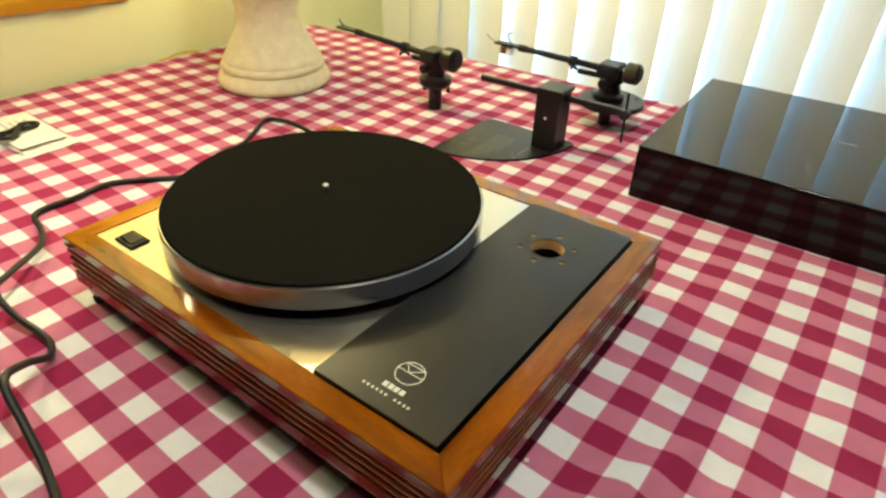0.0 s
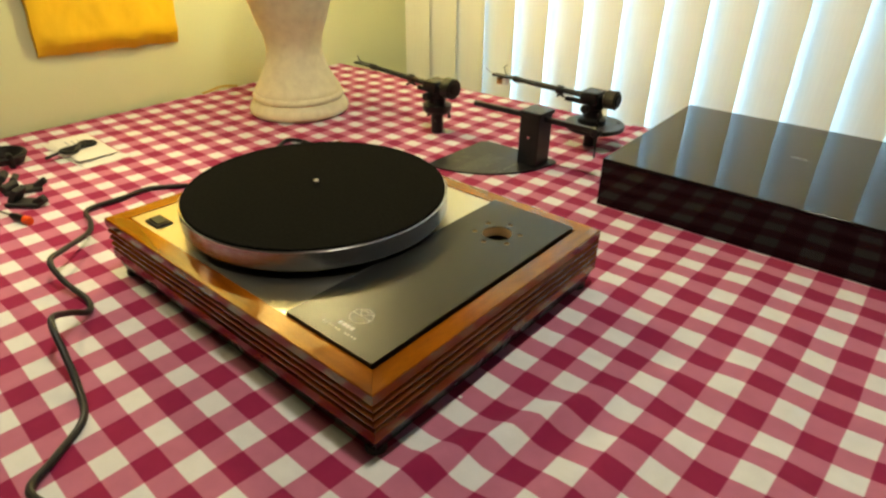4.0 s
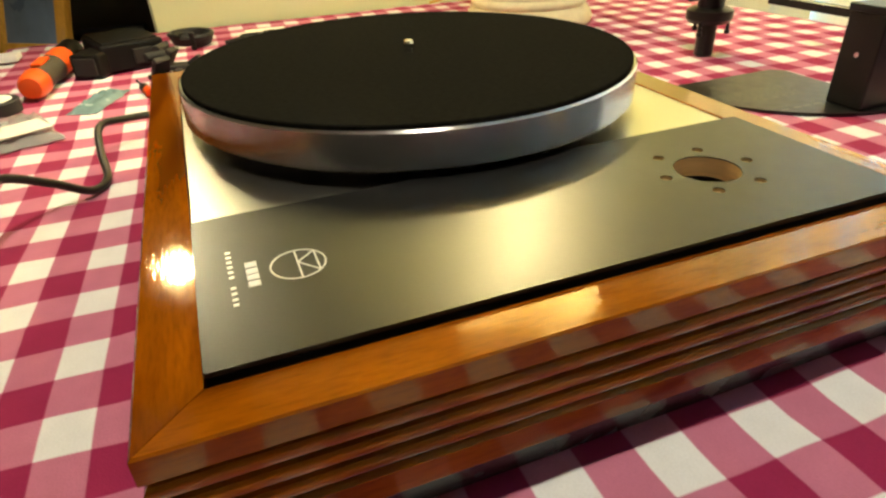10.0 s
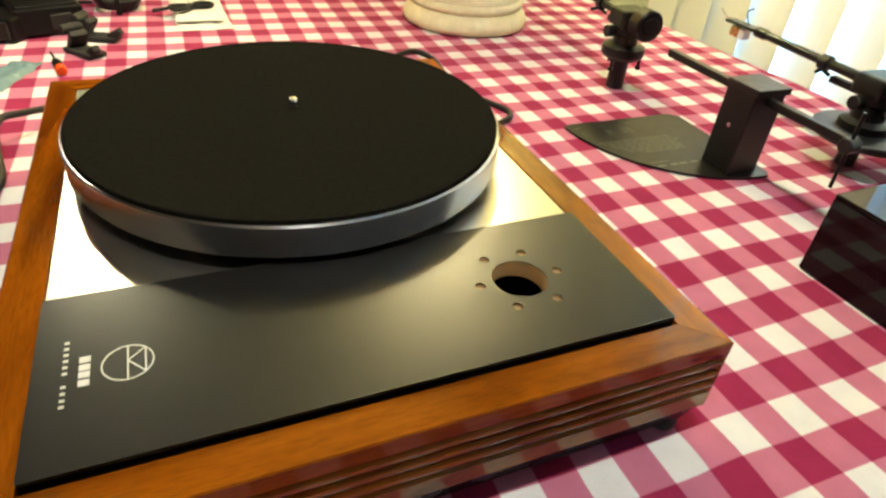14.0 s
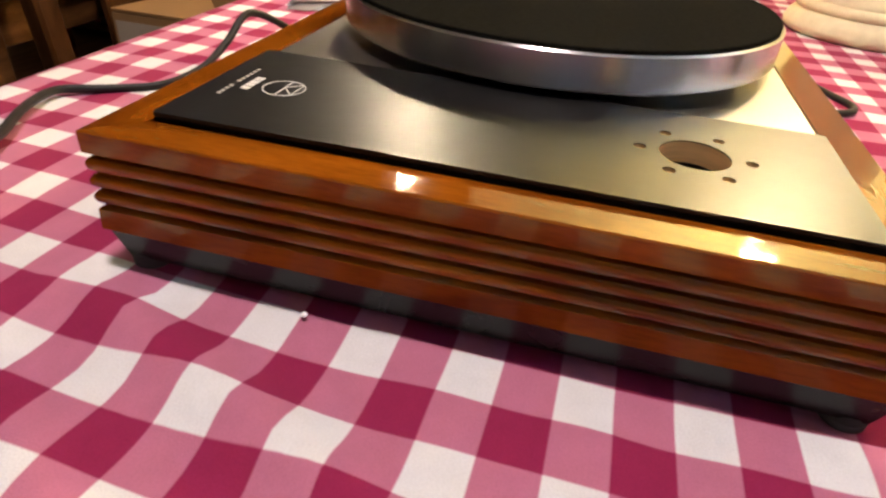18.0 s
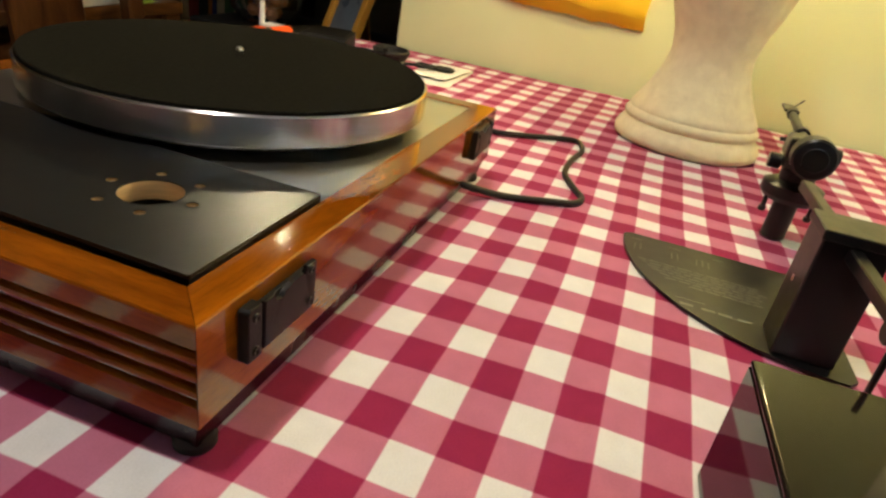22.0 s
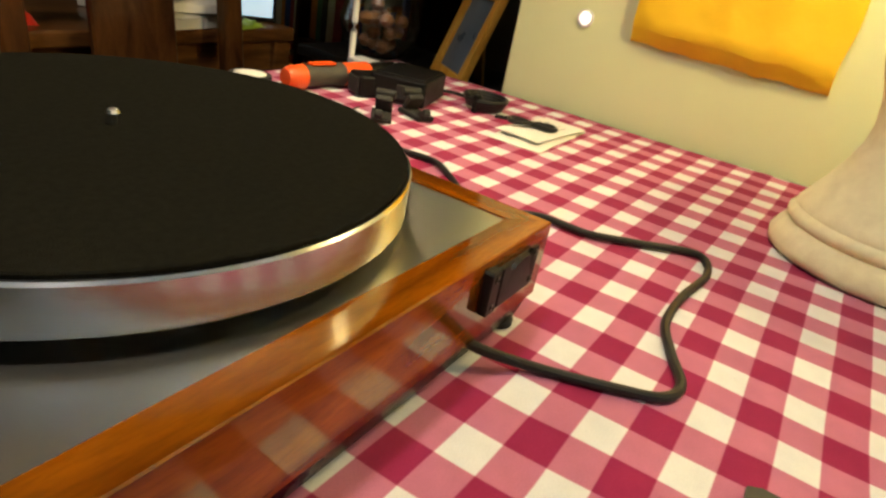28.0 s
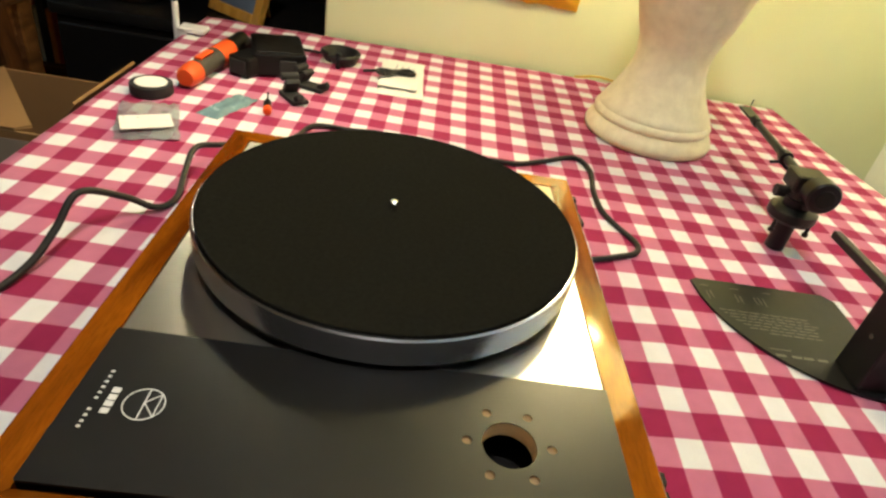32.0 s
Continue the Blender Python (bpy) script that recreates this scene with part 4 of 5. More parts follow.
# ---- two tonearms ----


def tonearm(name, at, yaw, label, tip, on_disc):
    """Local: pillar at the origin, arm tube along -x."""
    ob = thing(name, Matrix.Translation(at) @ pose(0, 0, 0, 0, 0, yaw), label, "tonearm")
    z = 0.090
    if on_disc:
        part("post", bm_cyl(0.0105, 0.0, 0.040, n=24, bevel=0.001), BLACK_METAL, ob)
        disc = part("base_disc", bm_cyl(0.054, 0.036, 0.044, (0.006, 0, 0), 56, 0.0012), BLACK_METAL, ob, "round black mounting disc")
        for a in (40, 160, 280):
            part("disc_hole", bm_cyl(0.003, 0.0438, 0.0446, (0.006 + 0.043 * math.cos(radians(a)), 0.043 * math.sin(radians(a)), 0), 14), RUBBER, disc)
        part("collar", bm_lathe([(0.026, 0.044), (0.026, 0.052), (0.018, 0.056), (0.018, 0.062)], 32), BLACK_METAL, ob)
    else:
        part("post", bm_cyl(0.0115, 0.0, 0.046, n=24, bevel=0.001), BLACK_METAL, ob)
        collar = part("collar", bm_lathe([(0, 0.040), (0.024, 0.041), (0.028, 0.046), (0.028, 0.056), (0.020, 0.060), (0, 0.060)], 32), BLACK_METAL, ob)
        for a in (60, 180, 300):
            px, py = 0.024 * math.cos(radians(a)), 0.024 * math.sin(radians(a))
            part("level_screw", bm_join(bm_cyl(0.0022, 0.030, 0.044, (px, py, 0), 12), bm_cyl(0.0036, 0.027, 0.032, (px, py, 0), 14, 0.0006)), BLACK_METAL, collar)
    part("turret", bm_lathe([(0.016, 0.056), (0.016, 0.070), (0.019, 0.073), (0.019, z + 0.004), (0.015, z + 0.008), (0, z + 0.008)], 32), BLACK_METAL, ob)
    part("bearing_yoke", bm_box(-0.004, 0, z + 0.001, 0.036, 0.040, 0.022, 0.004, 2), BLACK_METAL, ob)
    tube = part("arm_tube", bm_rod((-0.010, 0, z), (-tip + 0.045, 0, z + 0.004), 0.0056, 20, r2=0.0046), BLACK_METAL, ob, "slim black arm tube")
    part("tube_ring", bm_rod((-0.066, 0, z + 0.001), (-0.078, 0, z + 0.0013), 0.0085, 20, 0.001), BLACK_METAL, tube)
    part("tube_ring", bm_rod((-tip + 0.062, 0, z + 0.0035), (-tip + 0.045, 0, z + 0.004), 0.0062, 20, 0.001), BLACK_METAL, tube)
    part("headshell", bm_box(-tip + 0.022, 0, z + 0.005, 0.048, 0.017, 0.0035, 0.001, 2), BLACK_METAL, ob)
    if on_disc:
        part("cartridge", bm_box(-tip + 0.016, 0, z - 0.005, 0.014, 0.013, 0.012, 0.0015, 2), BRASS, ob, "small gold cartridge body")
        part("cartridge_clip", bm_box(-tip + 0.0275, 0, z - 0.005, 0.009, 0.013, 0.013, 0.001, 1), WHITE, ob)
        part("finger_lift", bm_tube([(-tip + 0.004, 0.002, z + 0.006), (-tip - 0.012, 0.004, z + 0.006), (-tip - 0.026, 0.006, z + 0.013)], 0.0011, 8, 4), CHROME, ob)
        part("lead", bm_tube([(-tip + 0.030, 0, z + 0.006), (-tip + 0.020, 0.002, z + 0.020), (-tip + 0.026, 0.004, z + 0.026)], 0.0009, 6, 4), BLACK, ob)
    else:
        part("finger_lift", bm_tube([(-tip + 0.006, 0.006, z + 0.006), (-tip - 0.010, 0.012, z + 0.008), (-tip - 0.022, 0.018, z + 0.012)], 0.0011, 8, 4), BLACK_METAL, ob)
    part("counterweight_shaft", bm_rod((0.012, 0, z + 0.002), (0.030, 0, z + 0.002), 0.005, 16), CHROME, ob)
    w = part("counterweight", bm_rod((0.022, 0, z + 0.002), (0.044, 0, z + 0.002), 0.0190 if not on_disc else 0.0165, 36, 0.002), BLACK_METAL if not on_disc else mat("grey_weight", (0.09, 0.08, 0.06), 0.35, 0.6), ob, "round counterweight")
    part("weight_dial", bm_rod((0.0442, 0, z + 0.002), (0.0465, 0, z + 0.002), 0.011, 28, 0.0006), BLACK, w)
    arm = part("cue_platform", bm_box(-0.040, 0.013, z - 0.016, 0.052, 0.010, 0.008, 0.002, 2), BLACK_METAL, ob)
    part("cue_lift", bm_tube([(-0.066, 0.006, z - 0.012), (-0.070, -0.004, z - 0.006), (-0.066, -0.018, z - 0.006)], 0.0022, 8, 4), BLACK_METAL, arm)
    part("cue_lever", bm_rod((-0.030, 0.016, z - 0.014), (-0.046, 0.034, z - 0.004), 0.0020, 10, 0.0005), BLACK_METAL, arm)
    part("bias_knob", bm_rod((-0.004, -0.018, z - 0.016), (-0.004, -0.030, z - 0.016), 0.0075, 20, 0.001), BLACK_METAL, ob)
    part("rear_dial", bm_rod((0.006, 0.019, z + 0.001), (0.006, 0.026, z + 0.001), 0.0085, 22, 0.001), BLACK_METAL, ob)
    return ob


tonearm("tonearm", (-0.278, 0.472, 0.0006), -4.0, "black tonearm standing upright on its bare pillar", 0.240, False)
tonearm("tonearm", (-0.019, 0.606, 0.0006), 0.5, "black tonearm with gold cartridge on a round disc", 0.222, True)

# ---- table lamp with a plaster vase foot ----
VX, VY = -0.595, 0.3865
vase = thing("table_lamp", pose(VX, VY, 0), "large cream plaster vase lamp standing on the cloth", "table lamp")
prof = [(0, 0.0), (0.108, 0.0), (0.116, 0.004), (0.118, 0.012), (0.113, 0.022), (0.107, 0.028), (0.1045, 0.031), (0.1075, 0.034), (0.1080, 0.039), (0.1045, 0.043), (0.1015, 0.0445), (0.1020, 0.049), (0.0985, 0.054), (0.085, 0.074), (0.074, 0.094),
        (0.066, 0.114), (0.0635, 0.132), (0.068, 0.157), (0.082, 0.190), (0.095, 0.230), (0.107, 0.270), (0.113, 0.310), (0.112, 0.350), (0.100, 0.400), (0.075, 0.440), (0.045, 0.465), (0.030, 0.475), (0.026, 0.500), (0, 0.500)]
part("vase_body", bm_lathe([(r * 0.880, z) for r, z in prof], 72), PLASTER, vase, "cream plaster vase body", 50)
part("lamp_neck", bm_cyl(0.012, 0.500, 0.560, n=20, bevel=0.001), BRASS, vase)
part("socket", bm_lathe([(0, 0.558), (0.013, 0.558), (0.014, 0.562), (0.022, 0.569), (0.024, 0.571), (0, 0.571)], 24), WHITE, vase, "white bulb socket collar")
part("shade", bm_lathe([(0.165, 0.690), (0.110, 0.880), (0.1088, 0.880), (0.1638, 0.690), (0.165, 0.690)], 64), SHADE, vase, "tapered linen lampshade")
ring_z = 0.874
part("shade_ring", bm_join(bm_rod((-0.110, 0, ring_z), (0.110, 0, ring_z), 0.0012, 8), bm_rod((0, -0.110, ring_z), (0, 0.110, ring_z), 0.0012, 8), bm_rod((0.030, 0, 0.545), (0.030, 0, ring_z), 0.002, 8)), BRASS, vase)

# ---- envelope on the wall, yellow cord under it ----
envelope = thing("padded_envelope", pose(-0.8695, 0.140, 0.130), "crumpled yellow padded envelope fixed to the wall", "envelope")


def envelope_sheet(v0, v1, nv):
    """A stretch of the padded front, closed against the wall; it stands proudest just above its folded lower edge."""
    bm = bmesh.new()
    nu, grid = 44, []
    for side in (0, 1):
        rows = []
        for i in range(nu + 1):
            u, row = i / nu, []
            for k in range(nv + 1):
                v = v0 + (v1 - v0) * k / nv
                out = 0.020 * min(1.0, v / 0.080) ** 0.8 if v < 0.080 else 0.020 - 0.010 * (v - 0.080)
                out *= 0.62 + 0.38 * math.sin(math.pi * u) ** 0.5
                p = Vector((u * 5, v * 6, 1.5))
                crease = 0.0035 * noise.noise(p * 1.2) + 0.0022 * abs(noise.noise(Vector((u * 9 + v * 7, v * 11 - u * 5, 4)))) + 0.0010 * noise.noise(p * 5)
                edge = 0.004 * noise.noise(Vector((u * 7, 0, 3))) + 0.002 * noise.noise(Vector((u * 19, 1, 3)))
                x = 0.0012 if not side else max(0.0022, 0.003 + out + crease * min(1, v / 0.03))
                row.append(bm.verts.new((x, (u - 0.5) * 0.280 + 0.004 * noise.noise(Vector((0, v * 6, u * 2))), v * 0.36 + edge * (1 - v) - 0.010 * u)))
            rows.append(row)
        grid.append(rows)
        for a, b in zip(rows, rows[1:]):
            for k in range(nv):
                bm.faces.new((a[k], b[k], b[k + 1], a[k + 1]))
    lo, hi = grid
    for i in range(nu):
        for k in (0, nv):
            bm.faces.new((lo[i][k], lo[i + 1][k], hi[i + 1][k], hi[i][k]))
    for k in range(nv):
        for i in (0, nu):
            bm.faces.new((lo[i][k], lo[i][k + 1], hi[i][k + 1], hi[i][k]))
    bmesh.ops.recalc_face_normals(bm, faces=bm.faces)
    return bm


part("envelope_body", envelope_sheet(0.0605, 1.0, 36), MANILA, envelope, "", 60)
part("bottom_fold", envelope_sheet(0.0, 0.0600, 7), MANILA, envelope, "rumpled folded lower edge", 60)
# small glowing disc in place of a lamp's reflection in the glossy wall
night = thing("wall_glint", pose(-0.8698, -0.080, 0.147, 0, 90, 0), "tiny glowing disc standing in for a lamp's glint on the wall", "night light")
part("rim", bm_lathe([(0.010, 0.0), (0.0135, 0.0), (0.0135, 0.003), (0.010, 0.004)], 28), WHITE, night)
part("glint_dome", bm_lathe([(0.0098, 0.001), (0.0090, 0.0042), (0.0055, 0.0060), (0, 0.0066)], 24), glow("glint_glow", (1.0, 0.95, 0.82), 2.5), night)
tagged(part("yellow_cord", bm_tube([(-0.852, 0.306, 0.003), (-0.846, 0.318, 0.006), (-0.842, 0.345, 0.012), (-0.843, 0.372, 0.010), (-0.848, 0.396, 0.004)], 0.0024, 8, 6), YELLOW),
       "short yellow cord lying along the wall edge", "cord")

# ---- clutter on the far end of the table ----
tool = thing("torch", towards((-0.484, -0.330, 0.0175), (-0.69, -0.308, 0.0175)), "orange and black hand torch lying on the cloth", "torch")
part("end_cap", bm_lathe([(0, 0), (0.012, 0.001), (0.0152, 0.008), (0.0162, 0.022), (0.017, 0.030), (0, 0.030)], 28), ORANGE, tool, "orange end cap")
part("grip", bm_lathe([(0, 0.0302), (0.0142, 0.0302), (0.0150, 0.050), (0.0142, 0.085), (0.0175, 0.100), (0, 0.100)], 28), GRIP, tool, "dark rubber grip")
part("grip_stripe", bm_box(0.0, 0.0168, 0.064, 0.012, 0.004, 0.044, 0.0015, 2), ORANGE, tool)
part("collar", bm_lathe([(0, 0.1002), (0.0162, 0.1002), (0.0172, 0.112), (0.0172, 0.142), (0.0175, 0.150), (0, 0.150)], 28), ORANGE, tool, "orange collar")
part("nose", bm_lathe([(0, 0.1502), (0.0142, 0.1502), (0.0162, 0.170), (0.0162, 0.200), (0.0170, 0.206), (0, 0.206)], 28), BLACK, tool)

box = thing("power_supply", pose(-0.640, -0.235, 0.001, 0, 0, 18), "black plastic power supply box on the cloth", "power supply")
part("case", bm_box(0, 0, 0.019, 0.105, 0.082, 0.036, 0.003, 2), BLACK, box)
part("socket", bm_box(0.0535, 0.012, 0.018, 0.004, 0.026, 0.020, 0.001, 1), RUBBER, box)
part("case_lid", bm_box(0, 0, 0.0383, 0.095, 0.072, 0.002, 0.0005, 1), BLACK, box)
part("output_lead", bm_tube([(-0.052, 0.0, 0.012), (-0.075, 0.015, 0.004), (-0.085, 0.05, 0.004), (-0.070, 0.082, 0.005)], 0.0028, 8, 6), CORD, box)

adapter = thing("mains_adapter", pose(-0.592, -0.268, 0.0008, 0, 0, -24), "small black mains adapter beside the power supply", "adapter")
part("case", bm_box(0, 0, 0.016, 0.052, 0.040, 0.031, 0.004, 2), BLACK, adapter)
part("pin_plate", bm_box(0.0275, 0, 0.016, 0.004, 0.030, 0.022, 0.001, 1), RUBBER, adapter)
part("lead", bm_tube([(-0.026, 0, 0.010), (-0.045, 0.006, 0.004), (-0.058, 0.030, 0.004), (-0.050, 0.052, 0.004)], 0.0026, 8, 6), CORD, adapter)

coil = thing("cable_coil", pose(-0.712, -0.142, 0.0008), "coiled black cable lying on the cloth", "cable")
turns = [(0.030 * math.cos(radians(a)) * (0.8 + 0.0002 * a), 0.030 * math.sin(radians(a)) * (0.8 + 0.0002 * a), 0.004 + 0.016 * (a / 1440)) for a in range(0, 1440, 30)]
part("coil", bm_tube(turns, 0.0038, 8, 2), CORD, coil)
part("coil_tie", bm_box(0.028, 0, 0.012, 0.012, 0.008, 0.026, 0.002, 2), BLACK, coil)

for at, turn in (((-0.510, -0.180, 0.0008), 30), ((-0.565, -0.165, 0.0008), 62)):
    br = thing("loose_hinge", pose(*at, 0, 0, turn), "loose black plastic hinge bracket on the cloth", "hinge", "loose hinges")
    part("leaf", bm_box(0.0, 0, 0.004, 0.050, 0.026, 0.006, 0.0015, 2, rz=8), RUBBER, br)
    part("arm", bm_box(-0.012, 0, 0.016, 0.009, 0.022, 0.026, 0.002, 2, ry=34), RUBBER, br)
    part("knuckle", bm_rod((-0.021, -0.013, 0.028), (-0.021, 0.013, 0.028), 0.006, 16, 0.001), RUBBER, br)
    part("claw", bm_box(0.024, 0.0, 0.011, 0.020, 0.010, 0.009, 0.002, 2, ry=-30), RUBBER, br)

tape = thing("tape_roll", pose(-0.457, -0.366, 0.0008), "black tape roll with pale centre lying flat", "tape")
part("roll", bm_lathe([(0.018, 0.0), (0.0275, 0.0), (0.0285, 0.0015), (0.0285, 0.0135), (0.0275, 0.015), (0.0215, 0.015), (0.0215, 0.0)], 40), RUBBER, tape)
part("core", bm_lathe([(0, 0.0130), (0.0213, 0.0130), (0.0213, 0.0155), (0.019, 0.0161), (0, 0.0161)], 32), PAPER, tape, "pale round centre")


def crumpled(nx, ny, sx, sy, puff, seed, sharp=9.0):
    bm = bmesh.new()
    sheets = []
    for side in (0, 1):
        g = []
        for i in range(nx + 1):
            row = []
            for j in range(ny + 1):
                u, v = i / nx, j / ny
                e = min(u, 1 - u, v, 1 - v)
                h = puff * min(1, e * 6) ** 0.6 * (0.65 + 0.7 * noise.noise(Vector((u * sharp, v * sharp, seed)))) if side else 0
                row.append(bm.verts.new(((u - 0.5) * sx + 0.004 * noise.noise(Vector((v * 5, seed, 1))), (v - 0.5) * sy + 0.004 * noise.noise(Vector((u * 5, seed, 2))), 0.0006 + side * 0.0006 + max(0, h))))
            g.append(row)
        sheets.append(g)
        for i in range(nx):
            for j in range(ny):
                f = (g[i][j], g[i + 1][j], g[i + 1][j + 1], g[i][j + 1])
                bm.faces.new(f if side else f[::-1])
    lo, hi = sheets
    for i in range(nx):
        for j in (0, ny):
            bm.faces.new((lo[i][j], lo[i + 1][j], hi[i + 1][j], hi[i][j]))
    for j in range(ny):
        for i in (0, nx):
            bm.faces.new((lo[i][j], lo[i][j + 1], hi[i][j + 1], hi[i][j]))
    bmesh.ops.recalc_face_normals(bm, faces=bm.faces)
    return bm


bag = thing("plastic_bag", pose(-0.363, -0.333, 0.0004, 0, 0, 20), "clear plastic bag with white label and small parts", "plastic bag")
part("bag_film", crumpled(18, 13, 0.108, 0.074, 0.012, 4.0), CLEAR, bag, "clear crumpled film", 50)
part("label_card", bm_box(0.026, 0.000, 0.0120, 0.040, 0.060, 0.0008, rz=8), PAPER, bag, "white label card")
pouch = thing("foil_pouch", pose(-0.447, -0.257, 0.0004, 0, 0, -20), "small blue-grey foil pouch on the cloth", "pouch")
part("pouch_film", crumpled(14, 8, 0.092, 0.034, 0.007, 8.0, 7.0), TINT, pouch, "", 50)
driver = thing("small_screwdriver", towards((-0.436, -0.200, 0.0065), (-0.510, -0.218, 0.0050)), "small screwdriver with red end on the cloth", "screwdriver")
part("end_cap", bm_lathe([(0, 0), (0.005, 0.001), (0.0062, 0.004), (0.0062, 0.012), (0, 0.012)], 18), ORANGE, driver, "red-orange end")
part("handle", bm_lathe([(0, 0.0122), (0.0052, 0.0122), (0.0056, 0.034), (0.0035, 0.044), (0, 0.044)], 18), BLACK, driver)
part("shaft", bm_rod((0, 0, 0.044), (0, 0, 0.076), 0.0014, 10), CHROME, driver)

leaflet = thing("folded_leaflet", pose(-0.677, -0.030, 0.0006, 0, 0, 2), "folded white paper leaflet lying on the cloth", "leaflet")
part("sheet", crumpled(16, 12, 0.176, 0.076, 0.0065, 2.0, 6.0), PAPER, leaflet, "", 60)
part("top_sheet", bm_box(-0.004, 0.001, 0.0076, 0.150, 0.066, 0.0007, 0.0002, 1, rz=-4.5, ry=-1.0), PAPER, leaflet)
for k in range(4):
    part("print_bar", bm_box(-0.02 - 0.002 * k, 0.018 - 0.010 * k, 0.0082, 0.045 + 0.008 * (k % 2), 0.0025, 0.0003, rz=-5, ry=-1.5), GREYINK, leaflet)
tie = thing("bundled_lead", pose(-0.668, -0.040, 0.0086, 0, 0, -62), "thin black lead in two flat loops on the leaflet", "cable")
loops = [(0.033 * math.sin(radians(a)), 0.012 * math.sin(radians(2 * a)) + 0.002 * math.cos(radians(a * 0.5)), 0.0036 + 0.0016 * (1 + math.cos(radians(a * 0.75)))) for a in range(-20, 700, 24)]
part("lead", bm_tube(loops + [(0.030, -0.016, 0.003), (0.052, -0.022, 0.001)], 0.0028, 8, 3), CORD, tie)

fluff = thing("lint_speck", pose(0.2245, -0.073, 0.0006), "tiny white speck of lint on the cloth", "lint")
part("speck", bm_lathe([(0, 0), (0.0013, 0.0004), (0.0019, 0.0014), (0.0011, 0.0024), (0, 0.0028)], 8), WHITE, fluff)

# ---- clamp lamp on the table edge ----
cl = thing("clamp_lamp", pose(-0.745, -0.440, 0), "white clamp-on work lamp with a slim pole", "lamp")
part("clamp", bm_join(bm_box(0, 0.014, -0.020, 0.034, 0.016, 0.062, 0.003, 2), bm_box(0, 0.030, 0.0075, 0.034, 0.046, 0.009, 0.002, 2), bm_box(0, 0.030, -0.048, 0.034, 0.046, 0.009, 0.002, 2)), WHITE, cl)
part("pole", bm_tube([(0, 0, -0.02), (0, 0, 0.10), (0.002, 0.002, 0.26), (0.010, 0.012, 0.40), (0.090, 0.080, 0.47), (0.200, 0.150, 0.455), (0.262, 0.195, 0.440)], 0.0055, 12, 8), WHITE, cl, "slim pale metal pole")
head = part("head", bm_lathe([(0.048, 0.402), (0.046, 0.416), (0.030, 0.436), (0.012, 0.446), (0, 0.447)], 36, (0.285, 0.212, 0)), WHITE, cl, "small round lamp head")
part("lamp_lens", bm_lathe([(0, 0.4075), (0.015, 0.4075), (0.015, 0.4095), (0, 0.4095)], 32, (0.285, 0.212, 0)), BULB, head)

# ---- ceiling fixture added out of view round the overhead fill light ----
light = thing("added_ceiling_fixture", pose(0.30, -0.02, CEIL_Z), "unseen white fixture added round the overhead fill light", "ceiling light")
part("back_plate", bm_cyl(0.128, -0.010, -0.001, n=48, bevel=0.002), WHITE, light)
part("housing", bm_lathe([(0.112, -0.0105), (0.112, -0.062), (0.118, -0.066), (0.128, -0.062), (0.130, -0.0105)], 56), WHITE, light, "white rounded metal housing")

# ---- what stands beyond the table ----


def dining_chair(m, label):
    """Local: origin on the floor under the seat, the back towards -y."""
    ch = thing("dining_chair", m, label, "chair", "dining chairs")
    part("seat", bm_box(0, 0, 0.445, 0.44, 0.42, 0.035, 0.008, 2), CHAIR, ch)
    for sx in (-1, 1):
        part("leg", bm_box(sx * 0.19, 0.18, 0.213, 0.042, 0.042, 0.427, 0.004, 1), CHAIR, ch)
        part("back_post", bm_join(bm_box(sx * 0.20, -0.19, 0.215, 0.042, 0.042, 0.43, 0.004, 1), bm_box(sx * 0.20, -0.215, 0.72, 0.042, 0.034, 0.62, 0.005, 1, rx=5)), CHAIR, ch)
    part("splat", bm_box(0, -0.216, 0.70, 0.155, 0.018, 0.50, 0.004, 1, rx=5), CHAIR, ch)
    for z, h in ((0.50, 0.04), (0.985, 0.075)):
        part("back_rail", bm_box(0, -0.196 - (z - 0.43) * 0.087, z, 0.358, 0.026, h, 0.006, 2), CHAIR, ch)
    for sy, z in ((0.18, 0.20), (-0.19, 0.24)):
        part("stretcher", bm_box(0, sy, z, 0.338, 0.02, 0.03, 0.003, 1), CHAIR, ch)
    return ch


dining_chair(pose(-0.545, -0.560, FLOOR_Z, 0, 0, -2), "dark brown wooden dining chair with a broad splat")
dining_chair(pose(0.12, -0.97, FLOOR_Z, 0, 0, 172), "dark brown wooden dining chair turned from the table")

carton = thing("cardboard_box", pose(-0.515, -0.600, FLOOR_Z + 0.4628), "open brown cardboard carton standing on the chair seat", "box")
CH = 0.2192
for name, bm in (("panel", bm_box(0, 0.103, CH / 2, 0.205, 0.004, CH)), ("panel", bm_box(0, -0.103, CH / 2, 0.205, 0.004, CH)), ("panel", bm_box(0.1045, 0, CH / 2, 0.004, 0.210, CH)),
                 ("panel", bm_box(-0.1045, 0, CH / 2, 0.004, 0.210, CH)), ("bottom", bm_box(0, 0, 0.003, 0.203, 0.200, 0.004))):
    part(name, bm, CARTON, carton)
part("flap", bm_plate([(0.1065, -0.105), (-0.100, -0.075), (0.090, 0.075), (0.1065, 0.060)], [], CH + 0.002, CH + 0.006), CARTON, carton)
part("flap", bm_box(-0.010, 0.118, CH + 0.022, 0.190, 0.004, 0.060, rx=-38), CARTON, carton)
part("printed_panel", bm_box(0.1070, 0, 0.105, 0.0008, 0.200, 0.205), BUFF, carton, "pale buff printed carton side")
part("print_bar", bm_box(0.1077, -0.030, 0.152, 0.0008, 0.040, 0.026), RED, carton)
part("print_bar", bm_box(0.1077, 0.040, 0.097, 0.0008, 0.070, 0.014), GREYINK, carton)

